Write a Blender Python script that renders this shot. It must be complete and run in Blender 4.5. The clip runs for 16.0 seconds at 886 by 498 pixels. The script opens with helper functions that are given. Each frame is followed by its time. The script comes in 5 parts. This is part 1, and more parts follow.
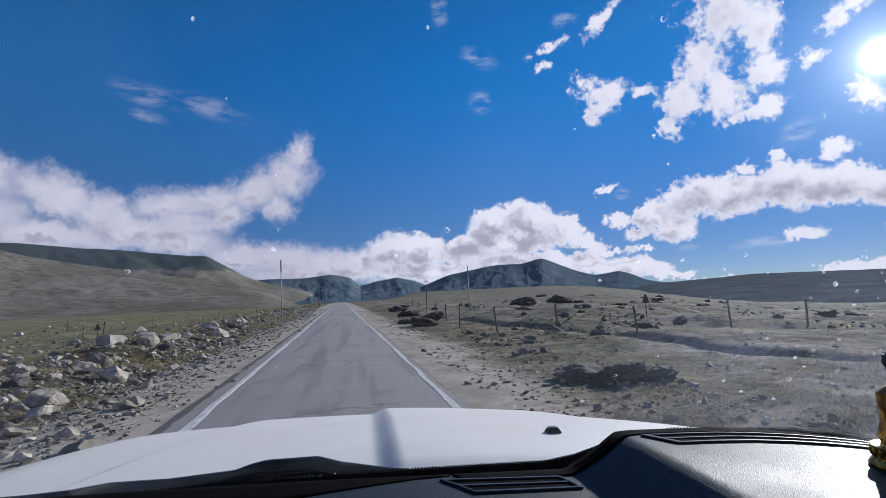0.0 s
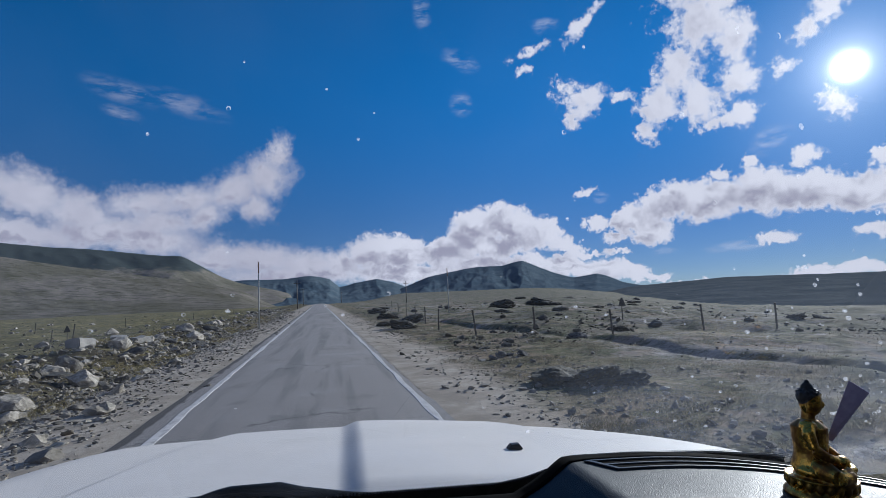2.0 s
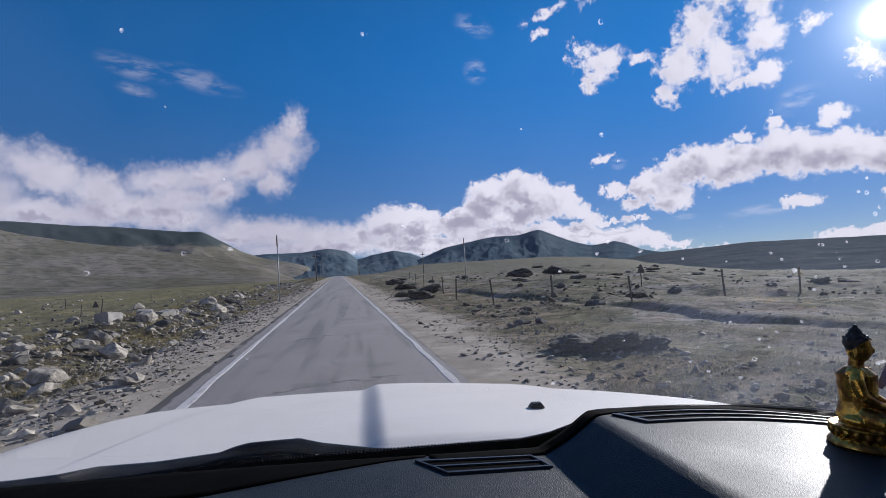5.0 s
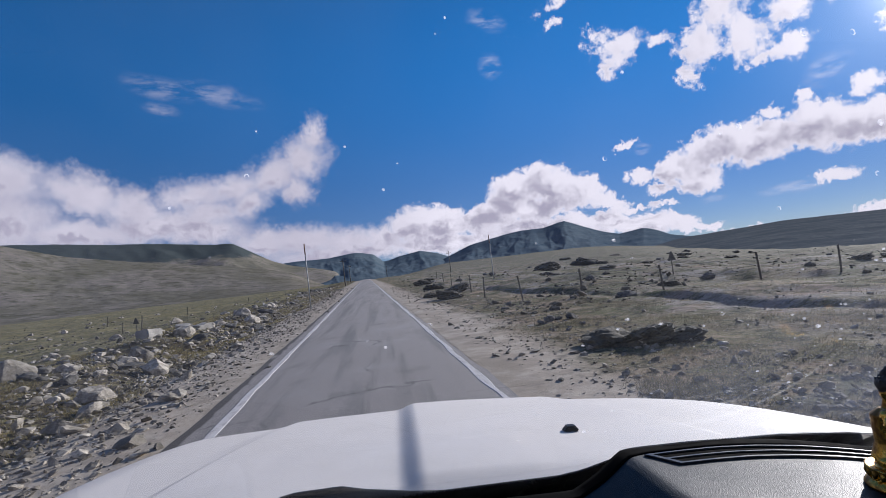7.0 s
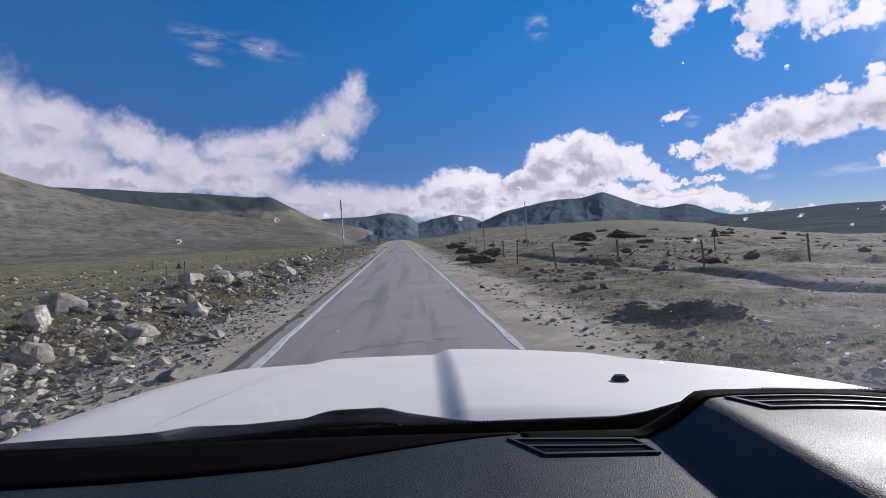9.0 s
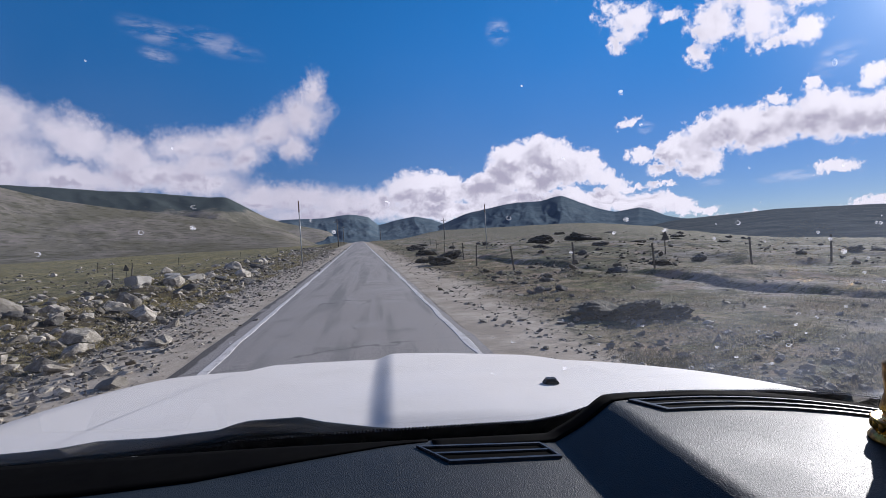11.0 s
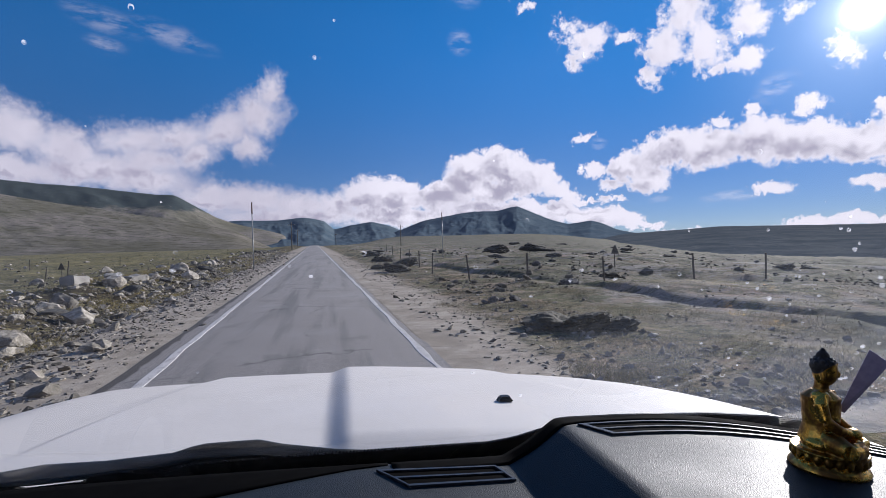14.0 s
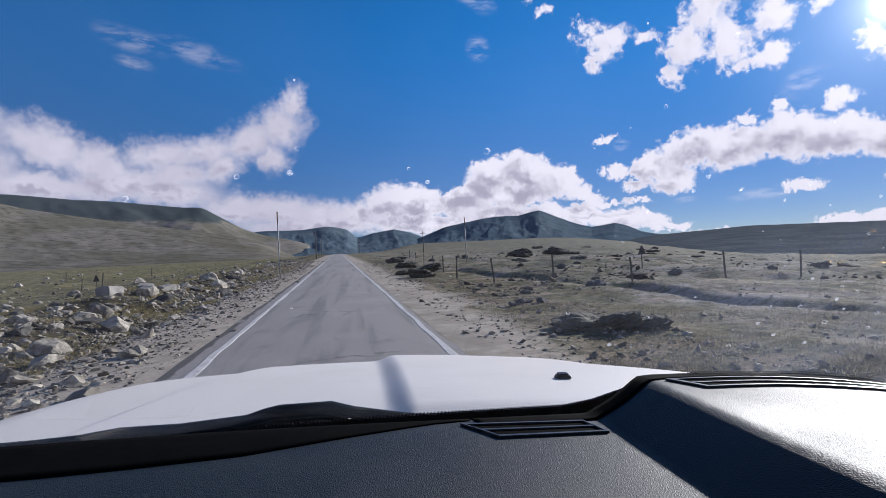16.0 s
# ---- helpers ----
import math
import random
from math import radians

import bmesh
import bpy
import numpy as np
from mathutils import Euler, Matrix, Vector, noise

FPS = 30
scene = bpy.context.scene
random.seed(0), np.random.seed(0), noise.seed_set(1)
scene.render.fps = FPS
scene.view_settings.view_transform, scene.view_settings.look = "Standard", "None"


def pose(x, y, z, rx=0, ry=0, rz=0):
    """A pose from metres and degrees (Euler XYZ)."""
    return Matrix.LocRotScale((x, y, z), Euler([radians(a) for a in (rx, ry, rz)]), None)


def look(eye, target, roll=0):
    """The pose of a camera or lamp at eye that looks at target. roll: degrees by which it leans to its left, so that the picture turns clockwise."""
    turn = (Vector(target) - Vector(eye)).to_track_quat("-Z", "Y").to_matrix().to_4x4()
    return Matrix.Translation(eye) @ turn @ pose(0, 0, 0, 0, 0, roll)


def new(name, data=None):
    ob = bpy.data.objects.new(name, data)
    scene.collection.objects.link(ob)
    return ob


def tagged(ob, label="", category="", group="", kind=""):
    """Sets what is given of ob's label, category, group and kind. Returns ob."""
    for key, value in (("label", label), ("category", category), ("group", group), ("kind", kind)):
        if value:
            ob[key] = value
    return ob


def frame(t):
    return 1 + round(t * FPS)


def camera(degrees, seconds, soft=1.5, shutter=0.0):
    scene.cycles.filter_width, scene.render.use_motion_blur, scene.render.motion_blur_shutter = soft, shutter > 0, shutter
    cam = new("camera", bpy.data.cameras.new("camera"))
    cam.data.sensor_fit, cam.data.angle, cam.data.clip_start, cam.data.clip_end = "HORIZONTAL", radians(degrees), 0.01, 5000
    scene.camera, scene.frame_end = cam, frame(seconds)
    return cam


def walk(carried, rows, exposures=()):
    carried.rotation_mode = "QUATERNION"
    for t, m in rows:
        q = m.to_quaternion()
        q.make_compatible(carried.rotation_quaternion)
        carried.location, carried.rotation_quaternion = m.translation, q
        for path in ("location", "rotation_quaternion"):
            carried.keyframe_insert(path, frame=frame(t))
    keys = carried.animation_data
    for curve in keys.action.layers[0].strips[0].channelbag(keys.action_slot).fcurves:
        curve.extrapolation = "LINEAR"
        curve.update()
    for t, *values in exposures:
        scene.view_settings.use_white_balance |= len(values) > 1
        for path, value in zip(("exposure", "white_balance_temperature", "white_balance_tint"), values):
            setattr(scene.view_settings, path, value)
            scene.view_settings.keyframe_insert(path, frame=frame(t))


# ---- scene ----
cam = camera(82.0, 16.0, soft=0.75)
walk(cam, [
    (0.0, pose(-0.024, -0.004, 1.602, 95.50, 2.85, -9.66)),
    (0.5, pose(-0.025, -0.001, 1.619, 96.04, 2.65, -9.55)),
    (1.0, pose(0.014, 0.005, 1.600, 96.25, 3.47, -9.69)),
    (1.5, pose(-0.011, -0.051, 1.634, 96.51, 3.26, -10.25)),
    (2.0, pose(0.004, -0.058, 1.650, 95.58, 2.66, -11.91)),
    (2.5, pose(0.009, -0.039, 1.633, 94.12, 1.57, -14.69)),
    (3.0, pose(0.049, -0.027, 1.594, 93.99, 1.12, -16.26)),
    (3.5, pose(0.064, -0.060, 1.658, 94.83, 1.16, -16.89)),
    (6.0, pose(-0.021, 0.008, 1.599, 91.19, 5.72, -5.65)),
    (6.5, pose(0.078, -0.033, 1.638, 91.31, 6.77, -6.30)),
    (7.0, pose(0.014, -0.044, 1.702, 92.45, 6.93, -6.96)),
    (7.5, pose(0.018, -0.042, 1.679, 92.74, 6.41, -6.17)),
    (8.0, pose(-0.006, -0.038, 1.692, 91.99, 4.73, -5.16)),
    (8.5, pose(-0.041, 0.011, 1.690, 90.36, 4.39, -3.88)),
    (9.0, pose(-0.025, 0.043, 1.626, 88.75, 3.61, -3.24)),
    (9.5, pose(-0.039, -0.044, 1.723, 88.98, 2.85, -4.12)),
    (10.0, pose(0.021, 0.012, 1.672, 88.84, 2.54, -5.53)),
    (12.5, pose(0.046, 0.041, 1.619, 88.99, 2.50, -10.95)),
    (13.0, pose(-0.030, -0.077, 1.838, 91.16, -0.46, -14.02)),
    (13.5, pose(0.039, 0.058, 1.594, 90.09, 2.22, -12.55)),
    (14.0, pose(0.026, 0.010, 1.663, 89.29, 1.63, -12.54)),
    (14.5, pose(-0.003, 0.084, 1.592, 88.22, 1.46, -12.47)),
    (15.0, pose(-0.083, 0.056, 1.692, 88.00, 1.26, -11.78)),
    (15.5, pose(-0.032, 0.035, 1.668, 88.87, 2.39, -11.11)),
    (16.0, pose(-0.047, 0.047, 1.588, 90.07, 2.86, -10.03)),
], exposures=[(0.0, 0.24, 6050, 7), (1.0, 0.16, 6000, 6), (2.0, 0.02, 5850, 4), (3.5, 0.03, 5950, 6), (6.0, 0.30, 6270, 11), (7.5, 0.27, 6270, 11),
              (9.0, 0.36, 6270, 11), (12.5, 0.36, 6270, 11), (13.0, 0.24, 6270, 11), (13.5, 0.36, 6270, 11), (16.0, 0.34, 6200, 10)])

# ---- sky, sun, exposure ----
SUN_AZ, SUN_EL = 52.3, 18.3          # degrees right of the road's heading, and above the level
sun_dir = Vector((math.sin(radians(SUN_AZ)) * math.cos(radians(SUN_EL)),
                  math.cos(radians(SUN_AZ)) * math.cos(radians(SUN_EL)), math.sin(radians(SUN_EL))))

sun_lamp = bpy.data.lights.new("sun", "SUN")
sun_lamp.energy, sun_lamp.angle, sun_lamp.color = 5.0, radians(0.6), (1.0, 0.955, 0.925)
sun_ob = new("sun", sun_lamp)
sun_ob.matrix_world = look(sun_dir * 60, (0, 0, 0))

world = bpy.data.worlds.new("sky")
scene.world = world
world.use_nodes = True
wt = world.node_tree
wt.nodes.clear()


class Net:
    """Short hand for building a node tree."""

    def __init__(self, tree):
        self.tree = tree

    def add(self, kind, **settings):
        n = self.tree.nodes.new(kind)
        for key, value in settings.items():
            setattr(n, key, value)
        return n

    def put(self, socket, value):
        if isinstance(value, bpy.types.NodeSocket):
            self.tree.links.new(value, socket)
        else:
            socket.default_value = value

    def math(self, op, a, b=None, c=None, clamp=False):
        n = self.add("ShaderNodeMath", operation=op, use_clamp=clamp)
        for i, v in enumerate((a, b, c)):
            if v is not None:
                self.put(n.inputs[i], v)
        return n.outputs[0]

    def vec(self, op, a, b=None, scale=None):
        n = self.add("ShaderNodeVectorMath", operation=op)
        self.put(n.inputs[0], a)
        if b is not None:
            self.put(n.inputs[1], b)
        if scale is not None:
            self.put(n.inputs["Scale"], scale)
        return n.outputs["Value"] if op in ("LENGTH", "DOT_PRODUCT", "DISTANCE") else n.outputs["Vector"]

    def step(self, value, lo, hi, a=0.0, b=1.0):
        n = self.add("ShaderNodeMapRange", interpolation_type="SMOOTHSTEP")
        self.put(n.inputs["Value"], value)
        for key, v in (("From Min", lo), ("From Max", hi), ("To Min", a), ("To Max", b)):
            self.put(n.inputs[key], v)
        return n.outputs["Result"]

    def noise(self, vector, scale, detail=3.0, rough=0.55, colour=False, distortion=0.0):
        n = self.add("ShaderNodeTexNoise")
        self.put(n.inputs["Vector"], vector)
        n.inputs["Scale"].default_value, n.inputs["Detail"].default_value = scale, detail
        n.inputs["Roughness"].default_value, n.inputs["Distortion"].default_value = rough, distortion
        return n.outputs["Color"] if colour else n.outputs["Fac"]

    def mix(self, fac, a, b, blend="MIX"):
        n = self.add("ShaderNodeMix", data_type="RGBA", blend_type=blend)
        self.put(n.inputs[0], fac)
        for i, v in ((6, a), (7, b)):
            self.put(n.inputs[i], (*v, 1.0) if isinstance(v, tuple) and len(v) == 3 else v)
        return n.outputs[2]


w = Net(wt)
direction = w.add("ShaderNodeTexCoord").outputs["Generated"]
axes = w.add("ShaderNodeSeparateXYZ")
w.put(axes.inputs[0], direction)
az = w.math("MULTIPLY", w.math("ARCTAN2", axes.outputs[0], axes.outputs[1]), 180 / math.pi)
el = w.math("MULTIPLY", w.math("ARCSINE", axes.outputs[2]), 180 / math.pi)
flat = w.add("ShaderNodeCombineXYZ")
w.put(flat.inputs[0], az)
w.put(flat.inputs[1], el)
# ragged outlines: the place on the sky is shifted by two sizes of noise
warp = w.vec("SUBTRACT", w.noise(direction, 9.0, 4.0, 0.6, True), (0.5, 0.5, 0.5))
warp = w.vec("MULTIPLY", warp, (3.6, 2.6, 0.0))
warp2 = w.vec("SUBTRACT", w.noise(direction, 34.0, 5.0, 0.65, True), (0.5, 0.5, 0.5))
warp2 = w.vec("MULTIPLY", warp2, (2.6, 1.9, 0.0))
warp3 = w.vec("SUBTRACT", w.noise(direction, 120.0, 4.0, 0.7, True), (0.5, 0.5, 0.5))
warp3 = w.vec("MULTIPLY", warp3, (1.5, 1.2, 0.0))
spot = w.vec("ADD", w.vec("ADD", w.vec("ADD", flat.outputs[0], warp), warp2), warp3)
# the same place a little nearer to the sun: cloud there shades the cloud here
spot_sun = w.vec("ADD", spot, (1.1, 1.2, 0.0))
thickness = sunward = None


def cloud(puffs, depth=1.0):
    """Adds to the cover one cloud out of puffs: azimuth, elevation, half width, half height, lean, in degrees."""
    global thickness, sunward
    for a, e, ra, re, lean in puffs:
        for place in (spot, spot_sun):
            m = w.add("ShaderNodeMapping", vector_type="TEXTURE")
            if sunward is None:
                w.put(m.inputs["Vector"], place)
            else:  # each puff waits for the one before, which keeps the sky's shader small
                w.put(m.inputs["Vector"], w.vec("ADD", place, w.vec("SCALE", (1e-9, 1e-9, 0.0), scale=sunward)))
            m.inputs["Location"].default_value = (a, e, 0)
            m.inputs["Rotation"].default_value = (0, 0, radians(lean))
            m.inputs["Scale"].default_value = (ra, re, 1)
            d = w.math("MULTIPLY_ADD", w.vec("LENGTH", m.outputs[0]), -depth, depth)
            if place is spot:
                thickness = d if thickness is None else w.math("SMOOTH_MAX", thickness, d, 0.12)
            else:
                sunward = d if sunward is None else w.math("SMOOTH_MAX", sunward, d, 0.12)


# the bank along the slope, its raised wing, the low row along the hills
cloud([(-62, 15, 13, 11, 0), (-52, 14.5, 8, 8.5, 0), (-44.5, 11, 6, 5, 0), (-39, 12, 4.6, 4.8, 0), (-33.5, 12.6, 4.4, 2.4, -15), (-34, 8.6, 5.5, 3.2, 0),
       (-27.2, 11.1, 3.8, 2.0, -22), (-23.6, 9.4, 3.7, 1.9, -27), (-27.9, 7.4, 5.0, 1.6, -2), (-22.0, 7.5, 5.1, 1.8, -2), (-18.0, 6.9, 5.1, 1.7, -2)])
cloud([(-18.4, 10.2, 3.7, 1.7, 6), (-14.5, 10.9, 4.0, 1.8, 8), (-10.3, 12.0, 3.8, 2.0, 16), (-6.9, 13.5, 2.5, 2.2, 33), (-5.9, 15.8, 1.3, 2.2, -15),
       (-7.6, 10.5, 1.6, 1.7, 38), (-17.2, 8.4, 3.6, 1.5, 0), (-13.2, 9.3, 2.8, 1.5, 20)], 0.8)
cloud([(-12.1, 5.2, 3.9, 1.8, -2), (-7.8, 5.2, 4.4, 1.6, -2), (-3.3, 4.5, 4.1, 1.4, -2), (0.3, 4.3, 3.0, 1.5, -2), (4.0, 5.2, 3.1, 2.0, -2),
       (7.8, 5.5, 4.4, 2.1, -2), (12.2, 5.2, 3.8, 1.8, -2), (7.7, 3.0, 8.2, 1.4, -2), (17.8, 3.3, 9.4, 1.6, -2), (-4, 3.4, 9, 1.4, 0)])
# the heaped cloud over the far hills and the long one beside it
cloud([(15.8, 8.0, 2.8, 2.3, 0), (18.6, 8.4, 2.4, 2.2, 0), (20.6, 7.6, 2.8, 2.0, 0), (23.3, 6.8, 3.1, 1.6, -22), (14.1, 6.2, 1.9, 1.9, 0),
       (18.6, 5.7, 5.6, 1.4, 0), (26.0, 5.2, 2.0, 0.8, -17), (24.1, 3.2, 4.3, 1.1, 0), (28.8, 2.5, 3.6, 1.2, 0), (31.8, 2.2, 2.4, 1.1, 0)])
cloud([(29.3, 7.6, 1.5, 1.0, 12), (32.8, 7.6, 2.5, 1.6, 5), (35.2, 6.2, 2.3, 1.5, 0), (36.9, 9.0, 3.2, 2.0, 13), (40.5, 8.7, 3.5, 2.2, 0), (44.4, 8.9, 3.7, 2.3, 0),
       (48.4, 8.4, 3.8, 2.1, 0), (52.0, 7.7, 3.1, 1.9, 0), (55.5, 7.0, 3.1, 2.0, 0), (62, 7.6, 6, 2.6, 0)])
cloud([(44.1, 11.9, 0.7, 0.7, 0), (48.5, 11.9, 1.4, 0.9, 13), (41.1, 11.2, 1.2, 0.7, 0), (27.1, 4.2, 3.2, 0.32, -2), (31.2, 4.2, 2.0, 0.28, -2), (34.5, 1.2, 2.1, 0.4, -2),
       (30.7, 5.7, 1.4, 0.8, 0), (45.8, 4.2, 1.7, 0.55, 0), (52.6, 3.8, 1.8, 0.65, 0), (28.0, 10.9, 1.4, 0.5, 10), (48.1, 0.9, 2.4, 0.5, 0),
       (51.4, 0.9, 3.4, 0.5, 0), (56, 0.7, 3.6, 0.7, 0), (53.4, 10.3, 1.1, 0.9, 38), (39, 0.2, 5, 0.4, 0)], 0.7)
# the torn cloud high up towards the sun
cloud([(40.9, 25.3, 3.4, 2.7, 0), (44.1, 23.4, 2.3, 2.4, 0), (38.6, 21.7, 2.6, 3.0, -30), (36.1, 18.6, 1.6, 2.7, -25), (35.0, 16.2, 1.0, 1.7, -20),
       (40.2, 18.3, 2.2, 2.3, 0), (43.7, 19.5, 2.1, 1.5, 0), (41.5, 16.1, 1.7, 0.9, 0), (42.3, 28.8, 5.4, 2.7, 18)], 0.46)
cloud([(43.9, 16.2, 1.2, 1.1, 0), (47.8, 19.5, 1.2, 0.9, 18), (49.9, 22.1, 1.4, 1.2, 28), (51.8, 15.4, 1.1, 1.5, 18), (51.9, 23.7, 1.8, 1.0, 0), (26.5, 21.8, 1.2, 0.8, 28),
       (28.8, 20.3, 2.4, 1.3, 8), (27.5, 18.8, 0.8, 0.9, 28), (32.9, 20.3, 1.1, 0.6, 18), (29.5, 28.0, 2.5, 0.7, 33), (23.7, 26.0, 2.0, 0.5, 18), (22.8, 23.7, 0.9, 0.5, 0)], 0.36)
# unseen broken cloud added round the rest of the sky, for whiter fill light
cloud([(-100, 22, 22, 15, 0), (-135, 16, 20, 12, 0), (-165, 30, 18, 16, 0), (165, 20, 22, 12, 0), (128, 28, 20, 13, 0), (95, 14, 18, 9, 0)])
# thin wisps, drawn out and half transparent
wisp = None
for a, e, ra, re, lean in ((-20.3, 21.0, 4.2, 1.5, -12), (-14.9, 20.4, 5.2, 1.5, -14), (-20.5, 18.9, 2.2, 1.0, -12), (15.2, 25.7, 2.8, 1.2, -22), (14.9, 21.4, 1.8, 1.5, -32),
                           (10.9, 30.5, 1.6, 2.2, 0), (25.2, 28.3, 1.8, 0.9, 0), (42.3, 3.8, 3.6, 0.8, 0), (29.7, 10.2, 1.2, 0.8, 0), (36, 4.0, 1.6, 0.5, 0), (46, 13.5, 2.6, 1.4, 30)):
    m = w.add("ShaderNodeMapping", vector_type="TEXTURE")
    w.put(m.inputs["Vector"], w.vec("ADD", flat.outputs[0], w.vec("SCALE", warp, scale=0.7)))
    m.inputs["Location"].default_value = (a, e, 0)
    m.inputs["Rotation"].default_value = (0, 0, radians(lean))
    m.inputs["Scale"].default_value = (ra, re, 1)
    d = w.math("SUBTRACT", 1.0, w.vec("LENGTH", m.outputs[0]))
    wisp = d if wisp is None else w.math("MAXIMUM", wisp, d)
drawn = w.add("ShaderNodeMapping")
w.put(drawn.inputs["Vector"], flat.outputs[0])
drawn.inputs["Rotation"].default_value = (0, 0, radians(14))
drawn.inputs["Scale"].default_value = (0.35, 1.1, 1)
wisp = w.math("MULTIPLY", w.step(wisp, 0.0, 0.75), w.step(w.noise(drawn.outputs[0], 1.0, 5.0, 0.65), 0.38, 0.66))

soft_edge = w.step(az, -4.0, 8.0, 1.0, 0.0)
fine = w.noise(direction, 52.0, 8.0, 0.70)
billow = w.noise(direction, 15.0, 6.0, 0.6)
billow_sun = w.noise(w.vec("ADD", direction, (0.018, -0.012, 0.016)), 15.0, 6.0, 0.6)
cover = w.math("ADD", thickness, w.math("MULTIPLY_ADD", fine, w.math("MULTIPLY_ADD", soft_edge, -0.45, 1.05), w.math("MULTIPLY_ADD", soft_edge, 0.225, -0.525)))
cover = w.math("ADD", cover, w.math("MULTIPLY_ADD", billow, 0.7, -0.35))
opacity = w.step(cover, w.math("MULTIPLY_ADD", soft_edge, -0.30, -0.10), w.math("MULTIPLY_ADD", soft_edge, 0.40, 0.24))
opacity = w.math("MAXIMUM", opacity, w.math("MULTIPLY", wisp, 0.32))
opacity = w.math("MULTIPLY", opacity, w.step(el, -0.5, 0.4))
# the side away from the sun is grey, its edges and bulges are bright
relief = w.math("MULTIPLY", w.math("SUBTRACT", billow_sun, billow), 3.0)
shade = w.step(w.math("ADD", w.math("MULTIPLY_ADD", sunward, 1.5, w.math("MULTIPLY", fine, 0.25)), relief), 0.0, 1.25)
shade = w.math("MULTIPLY", shade, w.step(cover, 0.0, 0.7))
shade = w.math("MAXIMUM", shade, w.math("MULTIPLY", soft_edge, w.math("MULTIPLY_ADD", billow, 0.9, 0.12)))
cloud_colour = w.mix(shade, (0.73, 0.69, 0.77), (0.35, 0.325, 0.415))
sky_tex = w.add("ShaderNodeTexSky", sky_type="NISHITA", sun_disc=False, sun_elevation=radians(SUN_EL),
                sun_rotation=radians(SUN_AZ), altitude=3900.0, air_density=1.0, dust_density=0.25, ozone_density=2.2)
blue = w.vec("SCALE", sky_tex.outputs[0], scale=0.055)
blue = w.mix(1.0, blue, w.mix(w.step(el, 1.0, 27.0), (0.58, 0.65, 0.90), (0.27, 1.34, 2.03)), "MULTIPLY")
near_sun = w.vec("DOT_PRODUCT", w.vec("NORMALIZE", direction), tuple(sun_dir))
disc = w.math("POWER", w.math("MAXIMUM", near_sun, 0.0), 9000.0)
halo = w.math("ADD", w.math("MULTIPLY", w.math("POWER", w.math("MAXIMUM", near_sun, 0.0), 1100.0), 2.2),
              w.math("POWER", w.math("MAXIMUM", near_sun, 0.0), 110.0))
sky = w.mix(opacity, blue, cloud_colour)
glow = w.math("ADD", w.math("MULTIPLY", disc, 5.0), w.math("MULTIPLY", halo, 0.24))
warm = w.add("ShaderNodeCombineXYZ")
for i in range(3):
    w.put(warm.inputs[i], w.math("MULTIPLY", glow, (1.0, 0.97, 0.95)[i]))
sky = w.vec("ADD", sky, warm.outputs[0])
back = w.add("ShaderNodeBackground")
w.put(back.inputs["Color"], sky)
back.inputs["Strength"].default_value = 1.0
w.put(w.add("ShaderNodeOutputWorld").inputs[0], back.outputs[0])


# ---- materials ----
def material(name, rough=0.6, metal=0.0):
    """A node material: returns it, its net, its shader node and the object coordinates."""
    m = bpy.data.materials.new(name)
    m.use_nodes = True
    n = Net(m.node_tree)
    shader = m.node_tree.nodes["Principled BSDF"]
    shader.inputs["Roughness"].default_value, shader.inputs["Metallic"].default_value = rough, metal
    at = n.add("ShaderNodeTexCoord").outputs["Object"]
    return m, n, shader, at


def bump(n, shader, height, strength=0.4, distance=0.02):
    b = n.add("ShaderNodeBump")
    n.put(b.inputs["Height"], height)
    b.inputs["Strength"].default_value, b.inputs["Distance"].default_value = strength, distance
    n.put(shader.inputs["Normal"], b.outputs[0])


def plain(name, a, b, rough, metal=0.0, scale=8.0, rise=0.1, depth=0.005, fine_scale=60.0):
    """Two tones in two sizes of noise, with fine relief."""
    m, n, s, at = material(name, rough, metal)
    f = n.math("ADD", n.math("MULTIPLY", n.noise(at, scale, 4.0), 0.65), n.math("MULTIPLY", n.noise(at, fine_scale, 3.0), 0.35))
    n.put(s.inputs["Base Color"], n.mix(n.step(f, 0.33, 0.67), a, b))
    n.put(s.inputs["Roughness"], n.step(n.noise(at, scale * 2.3), 0.3, 0.7, max(rough - 0.08, 0.05), min(rough + 0.08, 1.0)))
    if rise:
        bump(n, s, n.noise(at, fine_scale, 4.0), rise, depth)
    return m


ROAD_C, ROAD_HALF, ROAD_TURN = -0.27, 1.79, -0.028


def road_x(y):
    """The road's middle line."""
    return ROAD_C + ROAD_TURN * y


